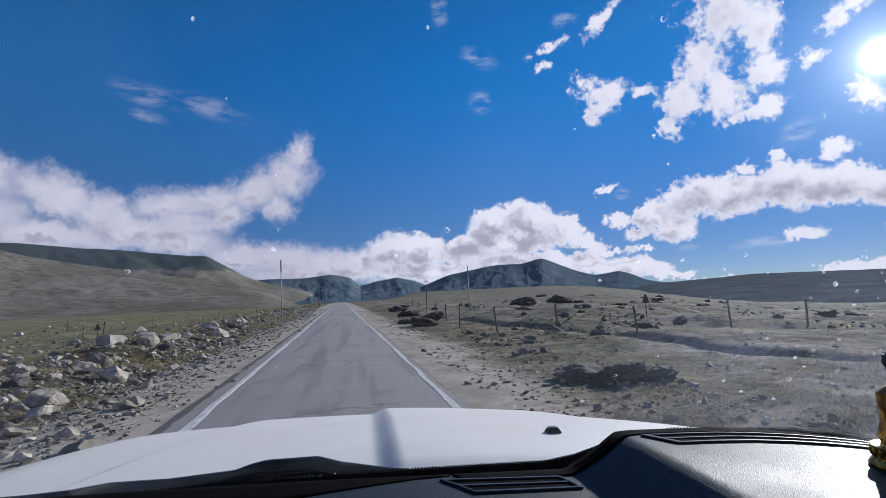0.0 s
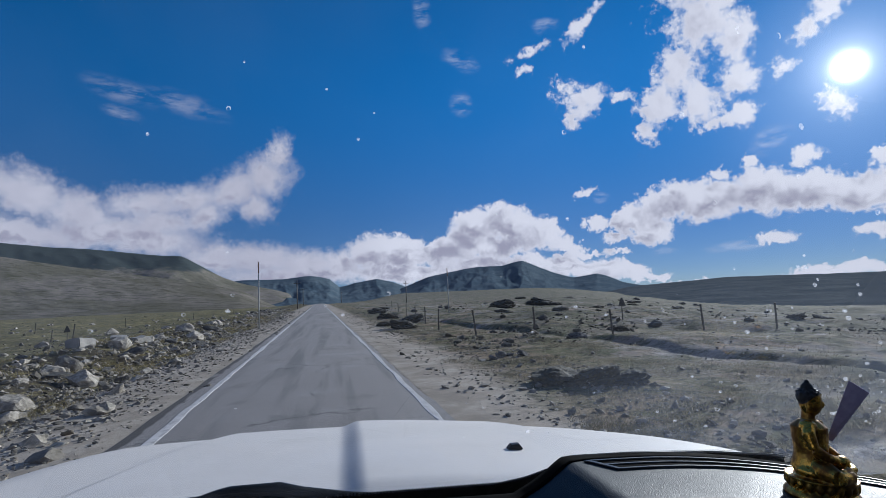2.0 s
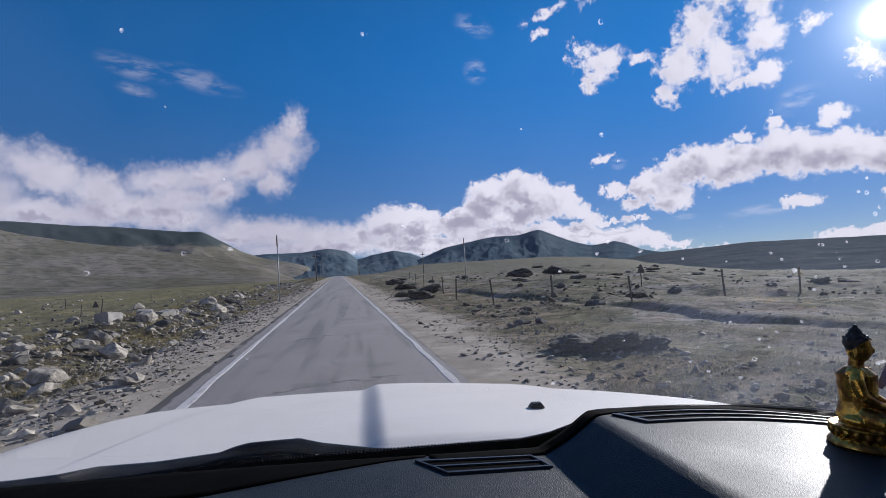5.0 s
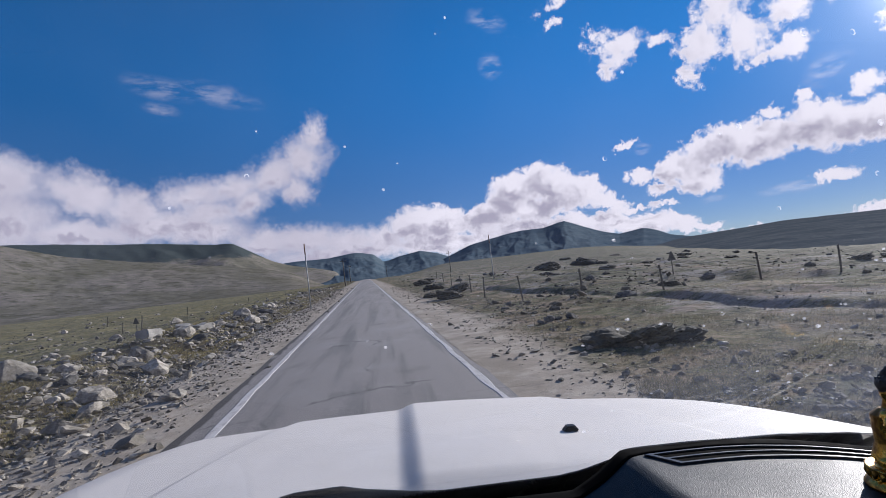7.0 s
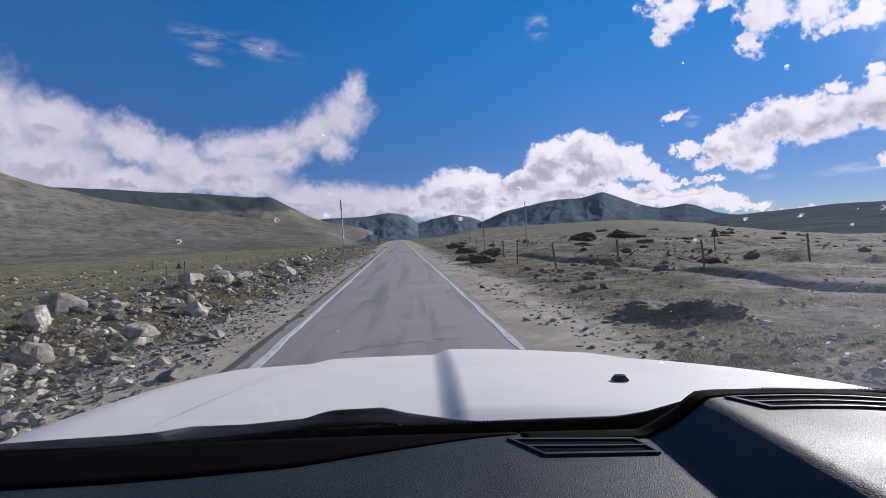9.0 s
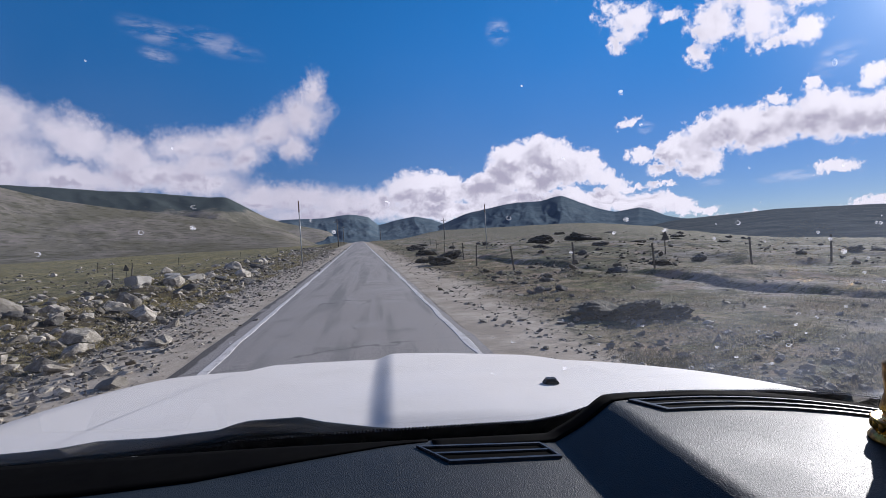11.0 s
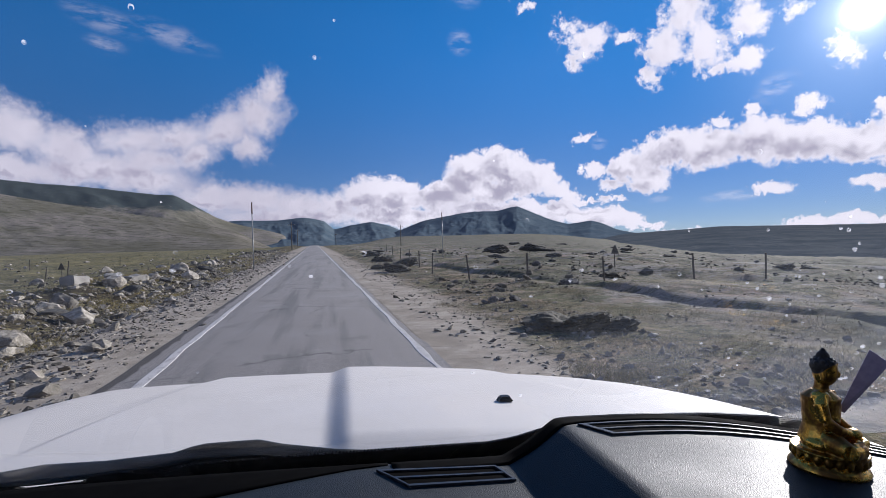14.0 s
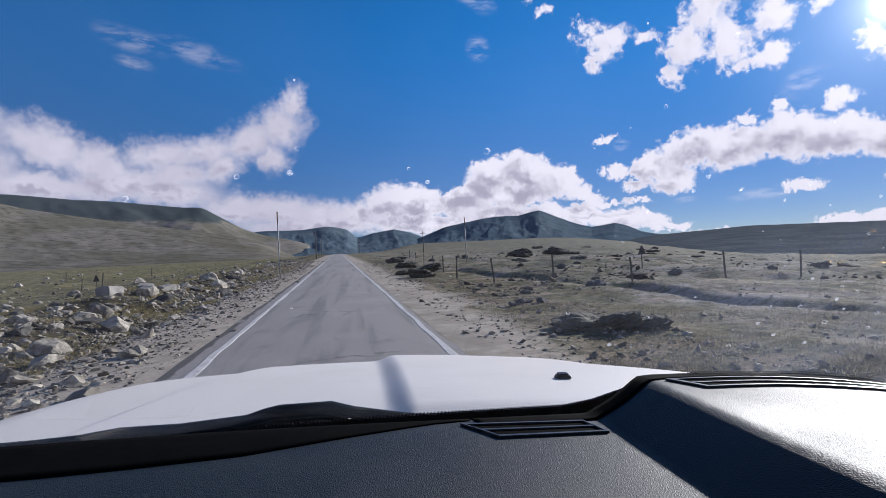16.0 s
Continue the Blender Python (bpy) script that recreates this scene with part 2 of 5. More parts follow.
def make_ground():
    """Short dry grass, bare soil and dark turf in patches; dirt verges along the road; a stony strip on one side."""
    m, n, s, at = material("dry_grassland", 0.95)
    s.inputs["Specular IOR Level"].default_value = 0.03
    xyz = n.add("ShaderNodeSeparateXYZ")
    n.put(xyz.inputs[0], at)
    off = n.math("SUBTRACT", xyz.outputs[0], n.math("MULTIPLY_ADD", xyz.outputs[1], ROAD_TURN, ROAD_C))
    big = n.noise(at, 0.035, 4.0, 0.6)
    mid = n.noise(at, 0.28, 5.0, 0.62)
    patch = n.noise(at, 0.9, 6.0, 0.7)
    small = n.noise(at, 3.0, 5.0, 0.7)
    tiny = n.noise(at, 16.0, 4.0, 0.75)
    right = n.step(off, -2.0, 4.0)
    # the plain: yellow and olive grass
    plain_grass = n.mix(n.step(n.math("ADD", n.math("MULTIPLY", mid, 0.5), n.math("MULTIPLY", small, 0.5)), 0.40, 0.60), (0.165, 0.142, 0.062), (0.365, 0.302, 0.150))
    plain_grass = n.mix(n.math("MULTIPLY", n.step(patch, 0.44, 0.58), 0.6), plain_grass, (0.13, 0.120, 0.055))
    # the moor: grey soil, tan grass and green cushions
    moor = n.mix(n.step(small, 0.36, 0.62), (0.205, 0.184, 0.168), (0.385, 0.345, 0.318))
    tan_grass = n.mix(n.step(tiny, 0.35, 0.65), (0.215, 0.178, 0.098), (0.415, 0.340, 0.225))
    moor = n.mix(n.step(n.math("ADD", n.math("MULTIPLY", mid, 0.5), n.math("MULTIPLY", patch, 0.5)), 0.44, 0.56), moor, tan_grass)
    moor = n.mix(n.math("MULTIPLY", n.step(n.math("ADD", n.math("MULTIPLY", big, 0.4), n.math("MULTIPLY", patch, 0.6)), 0.47, 0.57), 0.85), moor, (0.098, 0.100, 0.050))
    strip = n.mix(n.step(patch, 0.38, 0.60), (0.300, 0.212, 0.135), (0.155, 0.146, 0.066))
    moor = n.mix(n.math("MULTIPLY", n.step(n.math("ADD", off, n.math("MULTIPLY_ADD", mid, 4.0, -2.0)), 6.0, 8.5, 1.0, 0.0), 0.8), moor, strip)
    moor = n.mix(n.math("MULTIPLY", n.step(n.noise(n.vec("ADD", at, (31.0, 7.0, 0.0)), 0.42, 6.0, 0.68), 0.48, 0.60), 0.6), moor, (0.34, 0.235, 0.175))
    moor = n.mix(n.math("MULTIPLY", n.step(n.noise(n.vec("ADD", at, (3.0, 57.0, 0.0)), 0.36, 6.0, 0.7), 0.50, 0.60), 0.75), moor, (0.088, 0.102, 0.046))
    # a darker olive tone further out from the road
    far_tone = n.step(n.math("ADD", off, n.math("MULTIPLY_ADD", mid, 40.0, -20.0)), 16.0, 60.0)
    moor = n.mix(n.math("MULTIPLY", far_tone, 0.6), moor, (0.150, 0.142, 0.104))
    across = n.math("ADD", n.math("MULTIPLY_ADD", xyz.outputs[0], 0.80, n.math("MULTIPLY", xyz.outputs[1], 0.60)), n.math("MULTIPLY_ADD", big, 30.0, -15.0))
    track = n.math("MULTIPLY", n.step(n.math("ABSOLUTE", n.math("SUBTRACT", across, 64.0)), 0.8, 2.0, 1.0, 0.0), n.step(off, 18.0, 30.0))
    moor = n.mix(n.math("MULTIPLY", track, 0.75), moor, (0.47, 0.43, 0.39))
    land = n.mix(right, plain_grass, moor)
    broad = n.noise(at, 0.11, 6.0, 0.7)
    land = n.mix(n.math("MULTIPLY", n.step(broad, 0.42, 0.58), 0.6), land, n.mix(patch, (0.105, 0.105, 0.058), (0.215, 0.192, 0.128)))
    # dark turf clumps, strengthened to stand for shade between tufts as well
    clump = n.math("ADD", n.math("MULTIPLY", small, 0.6), n.math("MULTIPLY", patch, 0.4))
    land = n.mix(n.math("MULTIPLY", n.step(clump, 0.495, 0.575), 0.85), land, (0.065, 0.062, 0.042))
    land = n.mix(n.math("MULTIPLY", n.step(tiny, 0.55, 0.68), 0.55), land, (0.48, 0.44, 0.40))
    # fine dark specks coloured in as shade down in the turf
    land = n.mix(n.math("MULTIPLY", n.step(tiny, 0.45, 0.33), 0.65), land, (0.05, 0.046, 0.034))
    # dark earth along the rubble row, deepened for the shaded gaps between stones
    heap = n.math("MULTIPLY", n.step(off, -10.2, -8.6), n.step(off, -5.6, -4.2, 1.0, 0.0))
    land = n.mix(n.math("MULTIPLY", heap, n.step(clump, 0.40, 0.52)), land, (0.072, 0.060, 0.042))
    dirt = n.mix(n.step(patch, 0.36, 0.64), (0.330, 0.282, 0.226), (0.485, 0.420, 0.345))
    dirt = n.mix(n.math("MULTIPLY", n.step(small, 0.50, 0.64), 0.55), dirt, (0.30, 0.254, 0.208))
    dirt = n.mix(n.math("MULTIPLY", n.step(tiny, 0.56, 0.70), 0.45), dirt, (0.17, 0.15, 0.135))
    wobble = n.math("MULTIPLY_ADD", n.noise(at, 0.45, 5.0, 0.6), 2.8, -1.4)
    side = n.math("ADD", n.math("ADD", n.math("ABSOLUTE", off), wobble), n.math("MULTIPLY_ADD", small, 1.6, -0.8))
    verge = n.math("MULTIPLY_ADD", n.step(off, -0.5, 0.5), -0.9, 4.6)
    edge = n.step(side, n.math("SUBTRACT", verge, 0.6), n.math("ADD", verge, 0.6))
    n.put(s.inputs["Base Color"], n.mix(edge, dirt, land))
    h = n.math("ADD", n.math("MULTIPLY", small, 0.7), n.math("MULTIPLY", tiny, 0.3))
    b = n.add("ShaderNodeBump")
    n.put(b.inputs["Height"], h)
    n.put(b.inputs["Strength"], n.math("MULTIPLY_ADD", edge, 0.6, 0.25))
    b.inputs["Distance"].default_value = 0.09
    n.put(s.inputs["Normal"], b.outputs[0])
    return m


def make_asphalt():
    m, n, s, at = material("worn_asphalt", 0.86)
    s.inputs["Specular IOR Level"].default_value = 0.3
    xyz = n.add("ShaderNodeSeparateXYZ")
    n.put(xyz.inputs[0], at)
    off = n.math("SUBTRACT", xyz.outputs[0], n.math("MULTIPLY_ADD", xyz.outputs[1], ROAD_TURN, ROAD_C))
    grain = n.noise(at, 55.0, 3.0, 0.7)
    stain = n.noise(at, 0.5, 5.0, 0.62)
    long_way = n.add("ShaderNodeMapping")
    n.put(long_way.inputs["Vector"], at)
    long_way.inputs["Scale"].default_value = (2.2, 0.12, 1)
    streak = n.noise(long_way.outputs[0], 1.0, 4.0)
    c = n.mix(n.step(grain, 0.3, 0.7), (0.185, 0.168, 0.157), (0.365, 0.333, 0.313))
    c = n.mix(n.math("MULTIPLY", n.step(stain, 0.5, 0.68), 0.55), c, (0.34, 0.313, 0.298))
    c = n.mix(n.math("MULTIPLY", n.step(streak, 0.48, 0.68), 0.6), c, (0.135, 0.130, 0.126))
    crack = n.add("ShaderNodeTexVoronoi", feature="DISTANCE_TO_EDGE")
    shifted = n.vec("ADD", at, n.vec("SCALE", n.noise(at, 1.3, 3.0, colour=True), scale=0.9))
    n.put(crack.inputs["Vector"], shifted)
    crack.inputs["Scale"].default_value = 0.22
    thin = n.math("MULTIPLY", n.step(crack.outputs["Distance"], 0.002, 0.007, 1.0, 0.0), n.step(n.noise(at, 0.5), 0.44, 0.54))
    c = n.mix(n.math("MULTIPLY", thin, 0.55), c, (0.07, 0.066, 0.063))
    spot = n.noise(at, 0.9, 3.0, 0.5)
    c = n.mix(n.math("MULTIPLY", n.step(spot, 0.60, 0.70), 0.28), c, (0.10, 0.096, 0.092))
    c = n.mix(n.math("MULTIPLY", n.step(spot, 0.36, 0.28), 0.35), c, (0.30, 0.285, 0.27))
    dust = n.step(n.math("ADD", n.math("ABSOLUTE", off), n.math("MULTIPLY_ADD", stain, 0.5, -0.25)), 1.9, 2.25)
    c = n.mix(n.math("MULTIPLY", dust, 0.6), c, (0.26, 0.235, 0.21))
    seam = n.math("MULTIPLY", n.step(n.math("ADD", off, n.math("MULTIPLY_ADD", n.noise(at, 1.1, 4.0), 0.3, -0.15)), -2.10, -2.05, 1.0, 0.0), n.step(n.noise(at, 0.35, 3.0), 0.30, 0.42))
    c = n.mix(n.math("MULTIPLY", seam, 0.8), c, (0.05, 0.044, 0.04))
    n.put(s.inputs["Base Color"], c)
    bump(n, s, grain, 0.5, 0.006)
    return m


def make_line_paint():
    m, n, s, at = material("worn_road_paint", 0.75)
    wear = n.math("ADD", n.math("MULTIPLY", n.noise(at, 9.0, 5.0, 0.7), 0.6), n.math("MULTIPLY", n.noise(at, 60.0, 2.0), 0.4))
    n.put(s.inputs["Base Color"], n.mix(n.step(wear, 0.47, 0.64), (0.60, 0.57, 0.55), (0.24, 0.22, 0.205)))
    bump(n, s, wear, 0.2, 0.003)
    return m


def make_hill(name, a, b, c, scale, top_tone=None, line=0.0, relief=3.0):
    """Slopes: grass tones in patches, darker gullies and bare ribs; a dark tone above a line in metres."""
    m, n, s, at = material(name, 1.0)
    s.inputs["Specular IOR Level"].default_value = 0.0
    big = n.noise(at, scale, 5.0, 0.6)
    fine_n = n.noise(at, scale * 9, 5.0, 0.65)
    col = n.mix(n.step(big, 0.38, 0.62), a, b)
    col = n.mix(n.math("MULTIPLY", n.step(fine_n, 0.5, 0.64), 0.75), col, c)
    gul = n.noise(at, scale * 3.5, 6.0, 0.68)
    col = n.mix(n.math("MULTIPLY", n.step(gul, 0.52, 0.66), 0.6), col, c)
    speck = n.noise(at, scale * 40, 3.0, 0.7)
    col = n.mix(n.math("MULTIPLY", n.step(speck, 0.5, 0.7), 0.5), col, c)
    if top_tone:
        xyz = n.add("ShaderNodeSeparateXYZ")
        n.put(xyz.inputs[0], at)
        height = n.math("ADD", xyz.outputs[2], n.math("MULTIPLY_ADD", gul, 90.0, -45.0))
        col = n.mix(n.step(height, line - 12, line + 14), col, n.mix(fine_n, top_tone, tuple(1.5 * v for v in top_tone)))
    n.put(s.inputs["Base Color"], col)
    bump(n, s, n.math("ADD", n.math("ADD", big, gul), n.math("MULTIPLY", fine_n, 0.6)), 0.8, relief)
    return m


def make_rock(name, a, b, lichen, each=False):
    m, n, s, at = material(name, 0.9)
    r = n.add("ShaderNodeNewGeometry").outputs["Random Per Island"] if each else n.add("ShaderNodeObjectInfo").outputs["Random"]
    p = n.vec("ADD", at, n.vec("SCALE", (7.0, 3.0, 5.0), scale=r))
    f = n.noise(p, 3.0, 5.0, 0.65)
    g = n.noise(p, 26.0, 4.0, 0.7)
    c = n.mix(n.step(f, 0.36, 0.64), a, b)
    c = n.mix(n.math("MULTIPLY", n.step(g, 0.5, 0.66), 0.5), c, lichen)
    c = n.mix(n.math("MULTIPLY", r, 0.95 if each else 0.7), c, tuple(0.3 * v for v in a))
    n.put(s.inputs["Base Color"], c)
    bump(n, s, n.math("ADD", f, n.math("MULTIPLY", g, 0.5)), 0.6, 0.05)
    return m


def make_leather():
    """Moulded dashboard skin: a leathery grain over a dark, slightly dusty plastic."""
    m, n, s, at = material("dashboard_skin", 0.5)
    s.inputs["Specular IOR Level"].default_value = 0.34
    v = n.add("ShaderNodeTexVoronoi", feature="SMOOTH_F1")
    n.put(v.inputs["Vector"], n.vec("ADD", at, n.vec("SCALE", n.noise(at, 60.0, 2.0, colour=True), scale=0.006)))
    v.inputs["Scale"].default_value = 820.0
    dusty = n.noise(at, 7.0, 4.0)
    n.put(s.inputs["Base Color"], n.mix(n.step(dusty, 0.35, 0.7), (0.004, 0.0085, 0.0125), (0.008, 0.0145, 0.0205)))
    n.put(s.inputs["Roughness"], n.step(dusty, 0.3, 0.7, 0.52, 0.62))
    bump(n, s, v.outputs["Distance"], 0.9, 0.0007)
    return m


def make_car_paint():
    m, n, s, at = material("white_car_paint", 0.4)
    dust = n.math("ADD", n.math("MULTIPLY", n.noise(at, 3.0, 5.0, 0.6), 0.7), n.math("MULTIPLY", n.noise(at, 90.0, 3.0), 0.3))
    n.put(s.inputs["Base Color"], n.mix(n.step(dust, 0.42, 0.68), (0.77, 0.715, 0.665), (0.69, 0.64, 0.595)))
    n.put(s.inputs["Roughness"], n.step(dust, 0.35, 0.65, 0.48, 0.66))
    s.inputs["Coat Weight"].default_value, s.inputs["Coat Roughness"].default_value = 0.12, 0.12
    return m


def make_gold():
    """Worn gilding over dark metal; the hair is painted black."""
    m, n, s, at = material("tarnished_gold", 0.28, 1.0)
    f = n.noise(at, 55.0, 4.0, 0.6)
    worn = n.mix(n.math("MULTIPLY", n.step(f, 0.38, 0.60), 0.9), (0.62, 0.38, 0.075), (0.15, 0.072, 0.026))
    xyz = n.add("ShaderNodeSeparateXYZ")
    n.put(xyz.inputs[0], at)
    line = n.math("MULTIPLY_ADD", n.step(xyz.outputs[1], -0.006, 0.018), -0.014, 0.1335)
    hair = n.step(n.math("SUBTRACT", xyz.outputs[2], line), -0.0006, 0.0010)
    n.put(s.inputs["Base Color"], n.mix(hair, worn, (0.012, 0.011, 0.011)))
    n.put(s.inputs["Metallic"], n.math("SUBTRACT", 1.0, hair))
    n.put(s.inputs["Roughness"], n.math("ADD", n.step(f, 0.4, 0.65, 0.25, 0.55), n.math("MULTIPLY", hair, 0.2)))
    bump(n, s, f, 0.4, 0.002)
    return m


def make_grass(name, a, b, dull):
    """Thin dry blades that let light through."""
    m, n, s, at = material(name, 0.9)
    col = n.mix(n.step(n.noise(at, 0.7, 3.0), 0.35, 0.65), a, b)
    col = n.mix(n.math("MULTIPLY", n.add("ShaderNodeNewGeometry").outputs["Random Per Island"], 0.7), col, dull)
    n.put(s.inputs["Base Color"], col)
    thin = n.add("ShaderNodeBsdfTranslucent")
    n.put(thin.inputs[0], col)
    both_sides = n.add("ShaderNodeMixShader")
    both_sides.inputs[0].default_value = 0.6
    n.put(both_sides.inputs[1], s.outputs[0])
    n.put(both_sides.inputs[2], thin.outputs[0])
    n.put(m.node_tree.nodes["Material Output"].inputs[0], both_sides.outputs[0])
    return m


M_GROUND, M_ASPHALT, M_LINE = make_ground(), make_asphalt(), make_line_paint()
M_SLOPE = make_hill("dry_green_slope", (0.145, 0.132, 0.100), (0.215, 0.188, 0.166), (0.078, 0.078, 0.052), 0.006, relief=2.0)
M_DARK_HILL = make_hill("dark_topped_hill", (0.165, 0.152, 0.118), (0.235, 0.21, 0.185), (0.115, 0.11, 0.082), 0.005, (0.055, 0.066, 0.066), 155.0)
# haze over the distance is put into this blue-green base colour
M_FAR = make_hill("far_hazed_hill", (0.080, 0.112, 0.140), (0.118, 0.150, 0.172), (0.066, 0.096, 0.124), 0.003, relief=2.5)
M_RIDGE = make_hill("low_dark_ridge", (0.085, 0.098, 0.108), (0.130, 0.140, 0.142), (0.055, 0.068, 0.078), 0.02, relief=0.4)
M_ROCK = make_rock("pale_grey_rock", (0.28, 0.245, 0.195), (0.60, 0.54, 0.45), (0.12, 0.105, 0.082))
M_CHIPS = make_rock("mixed_broken_stone", (0.23, 0.197, 0.150), (0.62, 0.555, 0.455), (0.10, 0.088, 0.068), True)
M_DARK_ROCK = make_rock("dark_lichened_rock", (0.10, 0.092, 0.082), (0.19, 0.175, 0.155), (0.055, 0.052, 0.043))
M_CLODS = make_rock("broken_turf", (0.125, 0.108, 0.075), (0.20, 0.172, 0.125), (0.06, 0.055, 0.036), True)
M_EARTH = make_rock("dark_turf", (0.062, 0.052, 0.036), (0.125, 0.104, 0.066), (0.036, 0.033, 0.02))
M_CONCRETE = plain("weathered_concrete", (0.22, 0.205, 0.185), (0.34, 0.32, 0.29), 0.9, scale=2.5, rise=0.4, depth=0.02)
M_GRASS = make_grass("dry_grass_blades", (0.15, 0.135, 0.092), (0.33, 0.29, 0.225), (0.105, 0.092, 0.06))
M_STRAW = make_grass("straw_blades", (0.24, 0.19, 0.085), (0.46, 0.38, 0.20), (0.14, 0.12, 0.05))
M_STEEL = plain("galvanised_steel", (0.24, 0.25, 0.25), (0.36, 0.37, 0.37), 0.6, 0.3, scale=6.0)
M_RUST = plain("brown_pole_band", (0.16, 0.09, 0.06), (0.24, 0.15, 0.11), 0.7, scale=9.0)
M_WOOD = plain("grey_weathered_wood", (0.09, 0.075, 0.06), (0.17, 0.15, 0.125), 0.9, scale=12.0, rise=0.5, depth=0.01)
M_PAINT = make_car_paint()
M_SKIN = make_leather()
M_BLACK = plain("black_rubber", (0.003, 0.004, 0.004), (0.007, 0.008, 0.008), 0.4, scale=20.0, rise=0.1, depth=0.001, fine_scale=300.0)
M_BLACK.node_tree.nodes["Principled BSDF"].inputs["Specular IOR Level"].default_value = 0.2
M_FRIT = plain("black_enamel", (0.003, 0.003, 0.004), (0.005, 0.005, 0.006), 0.6, scale=10.0, rise=0.0)
M_TRIM = plain("satin_grey_trim", (0.035, 0.039, 0.046), (0.055, 0.060, 0.068), 0.38, 0.3, scale=30.0, rise=0.0)
M_CABIN = plain("cabin_lining", (0.09, 0.09, 0.10), (0.13, 0.13, 0.14), 0.9, scale=10.0, rise=0.2, depth=0.002)
# near-black that stands in for shade in the vents and on the dashboard
M_VOID = plain("shade_black", (0.0015, 0.0015, 0.002), (0.003, 0.003, 0.003), 0.95, scale=20.0, rise=0.0)
M_VOID.node_tree.nodes["Principled BSDF"].inputs["Specular IOR Level"].default_value = 0.02
M_GOLD = make_gold()
M_PAPER = plain("folded_purple_paper", (0.24, 0.22, 0.36), (0.36, 0.33, 0.48), 0.6, scale=30.0, rise=0.1, depth=0.001)
M_TYRE = plain("tyre_rubber", (0.015, 0.015, 0.016), (0.03, 0.03, 0.03), 0.8, scale=20.0, rise=0.2, depth=0.004)


# ---- building helpers ----
def mesh_of(name, verts, faces, mat, smooth=False):
    me = bpy.data.meshes.new(name)
    me.from_pydata(verts, [], faces)
    me.materials.append(mat)
    me.validate()
    me.update()
    if smooth:
        me.shade_smooth()
    return me


def part(name, bm, mat, parent=None, label="", smooth=False):
    """Links a bmesh as one mesh object, under a thing where one is given."""
    me = bpy.data.meshes.new(name)
    bmesh.ops.recalc_face_normals(bm, faces=bm.faces)
    bm.to_mesh(me)
    bm.free()
    me.materials.append(mat)
    if smooth:
        me.shade_smooth()
    ob = new(name, me)
    ob.parent = parent
    return tagged(ob, label)


def box(bm, lo, hi, bevel=0.0):
    made = bmesh.ops.create_cube(bm, size=1.0)["verts"]
    for v in made:
        v.co = Vector([lo[i] + (v.co[i] + 0.5) * (hi[i] - lo[i]) for i in range(3)])
    if bevel:
        edges = {e for v in made for e in v.link_edges}
        bmesh.ops.bevel(bm, geom=list(edges), offset=bevel, segments=2, affect="EDGES")
    return made


def tube(bm, points, radii, sides=10):
    """A capped tube along points."""
    rings = []
    for i, p in enumerate(points):
        p = Vector(p)
        ahead = Vector(points[min(i + 1, len(points) - 1)]) - Vector(points[max(i - 1, 0)])
        q = ahead.to_track_quat("Z", "Y")
        rings.append([bm.verts.new(p + q @ Vector((radii[i] * math.cos(a), radii[i] * math.sin(a), 0)))
                      for a in (2 * math.pi * k / sides for k in range(sides))])
    for a, b in zip(rings, rings[1:]):
        for k in range(sides):
            bm.faces.new((a[k], a[(k + 1) % sides], b[(k + 1) % sides], b[k]))
    bm.faces.new(rings[0][::-1])
    bm.faces.new(rings[-1])


def sheet(bm, fn, us, vs, thick=0.0, down=Vector((0, 0, -1))):
    """A surface fn(u, v) over two rows of values, with a thickness below it."""
    top = [[bm.verts.new(fn(u, v)) for v in vs] for u in us]
    nu, nv = len(us), len(vs)
    for i in range(nu - 1):
        for j in range(nv - 1):
            bm.faces.new((top[i][j], top[i + 1][j], top[i + 1][j + 1], top[i][j + 1]))
    if thick:
        low = [[bm.verts.new(v.co + down * thick) for v in row] for row in top]
        for i in range(nu - 1):
            for j in range(nv - 1):
                bm.faces.new((low[i][j], low[i][j + 1], low[i + 1][j + 1], low[i + 1][j]))
        for i in range(nu - 1):
            bm.faces.new((top[i][0], low[i][0], low[i + 1][0], top[i + 1][0]))
            bm.faces.new((top[i][-1], top[i + 1][-1], low[i + 1][-1], low[i][-1]))
        for j in range(nv - 1):
            bm.faces.new((top[0][j], top[0][j + 1], low[0][j + 1], low[0][j]))
            bm.faces.new((top[-1][j], low[-1][j], low[-1][j + 1], top[-1][j + 1]))


def linspace(a, b, n):
    return [a + (b - a) * i / (n - 1) for i in range(n)]


def smooth(x, a, b):
    t = min(1.0, max(0.0, (x - a) / (b - a)))
    return t * t * (3 - 2 * t)


def smooth_np(x, a, b):
    t = np.clip((x - a) / (b - a), 0, 1)
    return t * t * (3 - 2 * t)


LATTICE = {}


def fbm(x, y, seed, octaves=4):
    """Value noise on arrays, built from a seeded lattice."""
    total, amp, norm = np.zeros_like(x, dtype=float), 1.0, 0.0
    for o in range(octaves):
        if seed + o not in LATTICE:
            LATTICE[seed + o] = np.random.RandomState(seed + o).rand(256, 256)
        table = LATTICE[seed + o]
        fx, fy = x * 2 ** o, y * 2 ** o
        ix, iy = np.floor(fx).astype(int), np.floor(fy).astype(int)
        tx, ty = fx - ix, fy - iy
        tx, ty = tx * tx * (3 - 2 * tx), ty * ty * (3 - 2 * ty)
        g = lambda i, j: table[(ix + i) % 256, (iy + j) % 256]
        total += amp * ((g(0, 0) * (1 - tx) + g(1, 0) * tx) * (1 - ty) + (g(0, 1) * (1 - tx) + g(1, 1) * tx) * ty)
        norm += amp
        amp *= 0.5
    return total / norm - 0.5


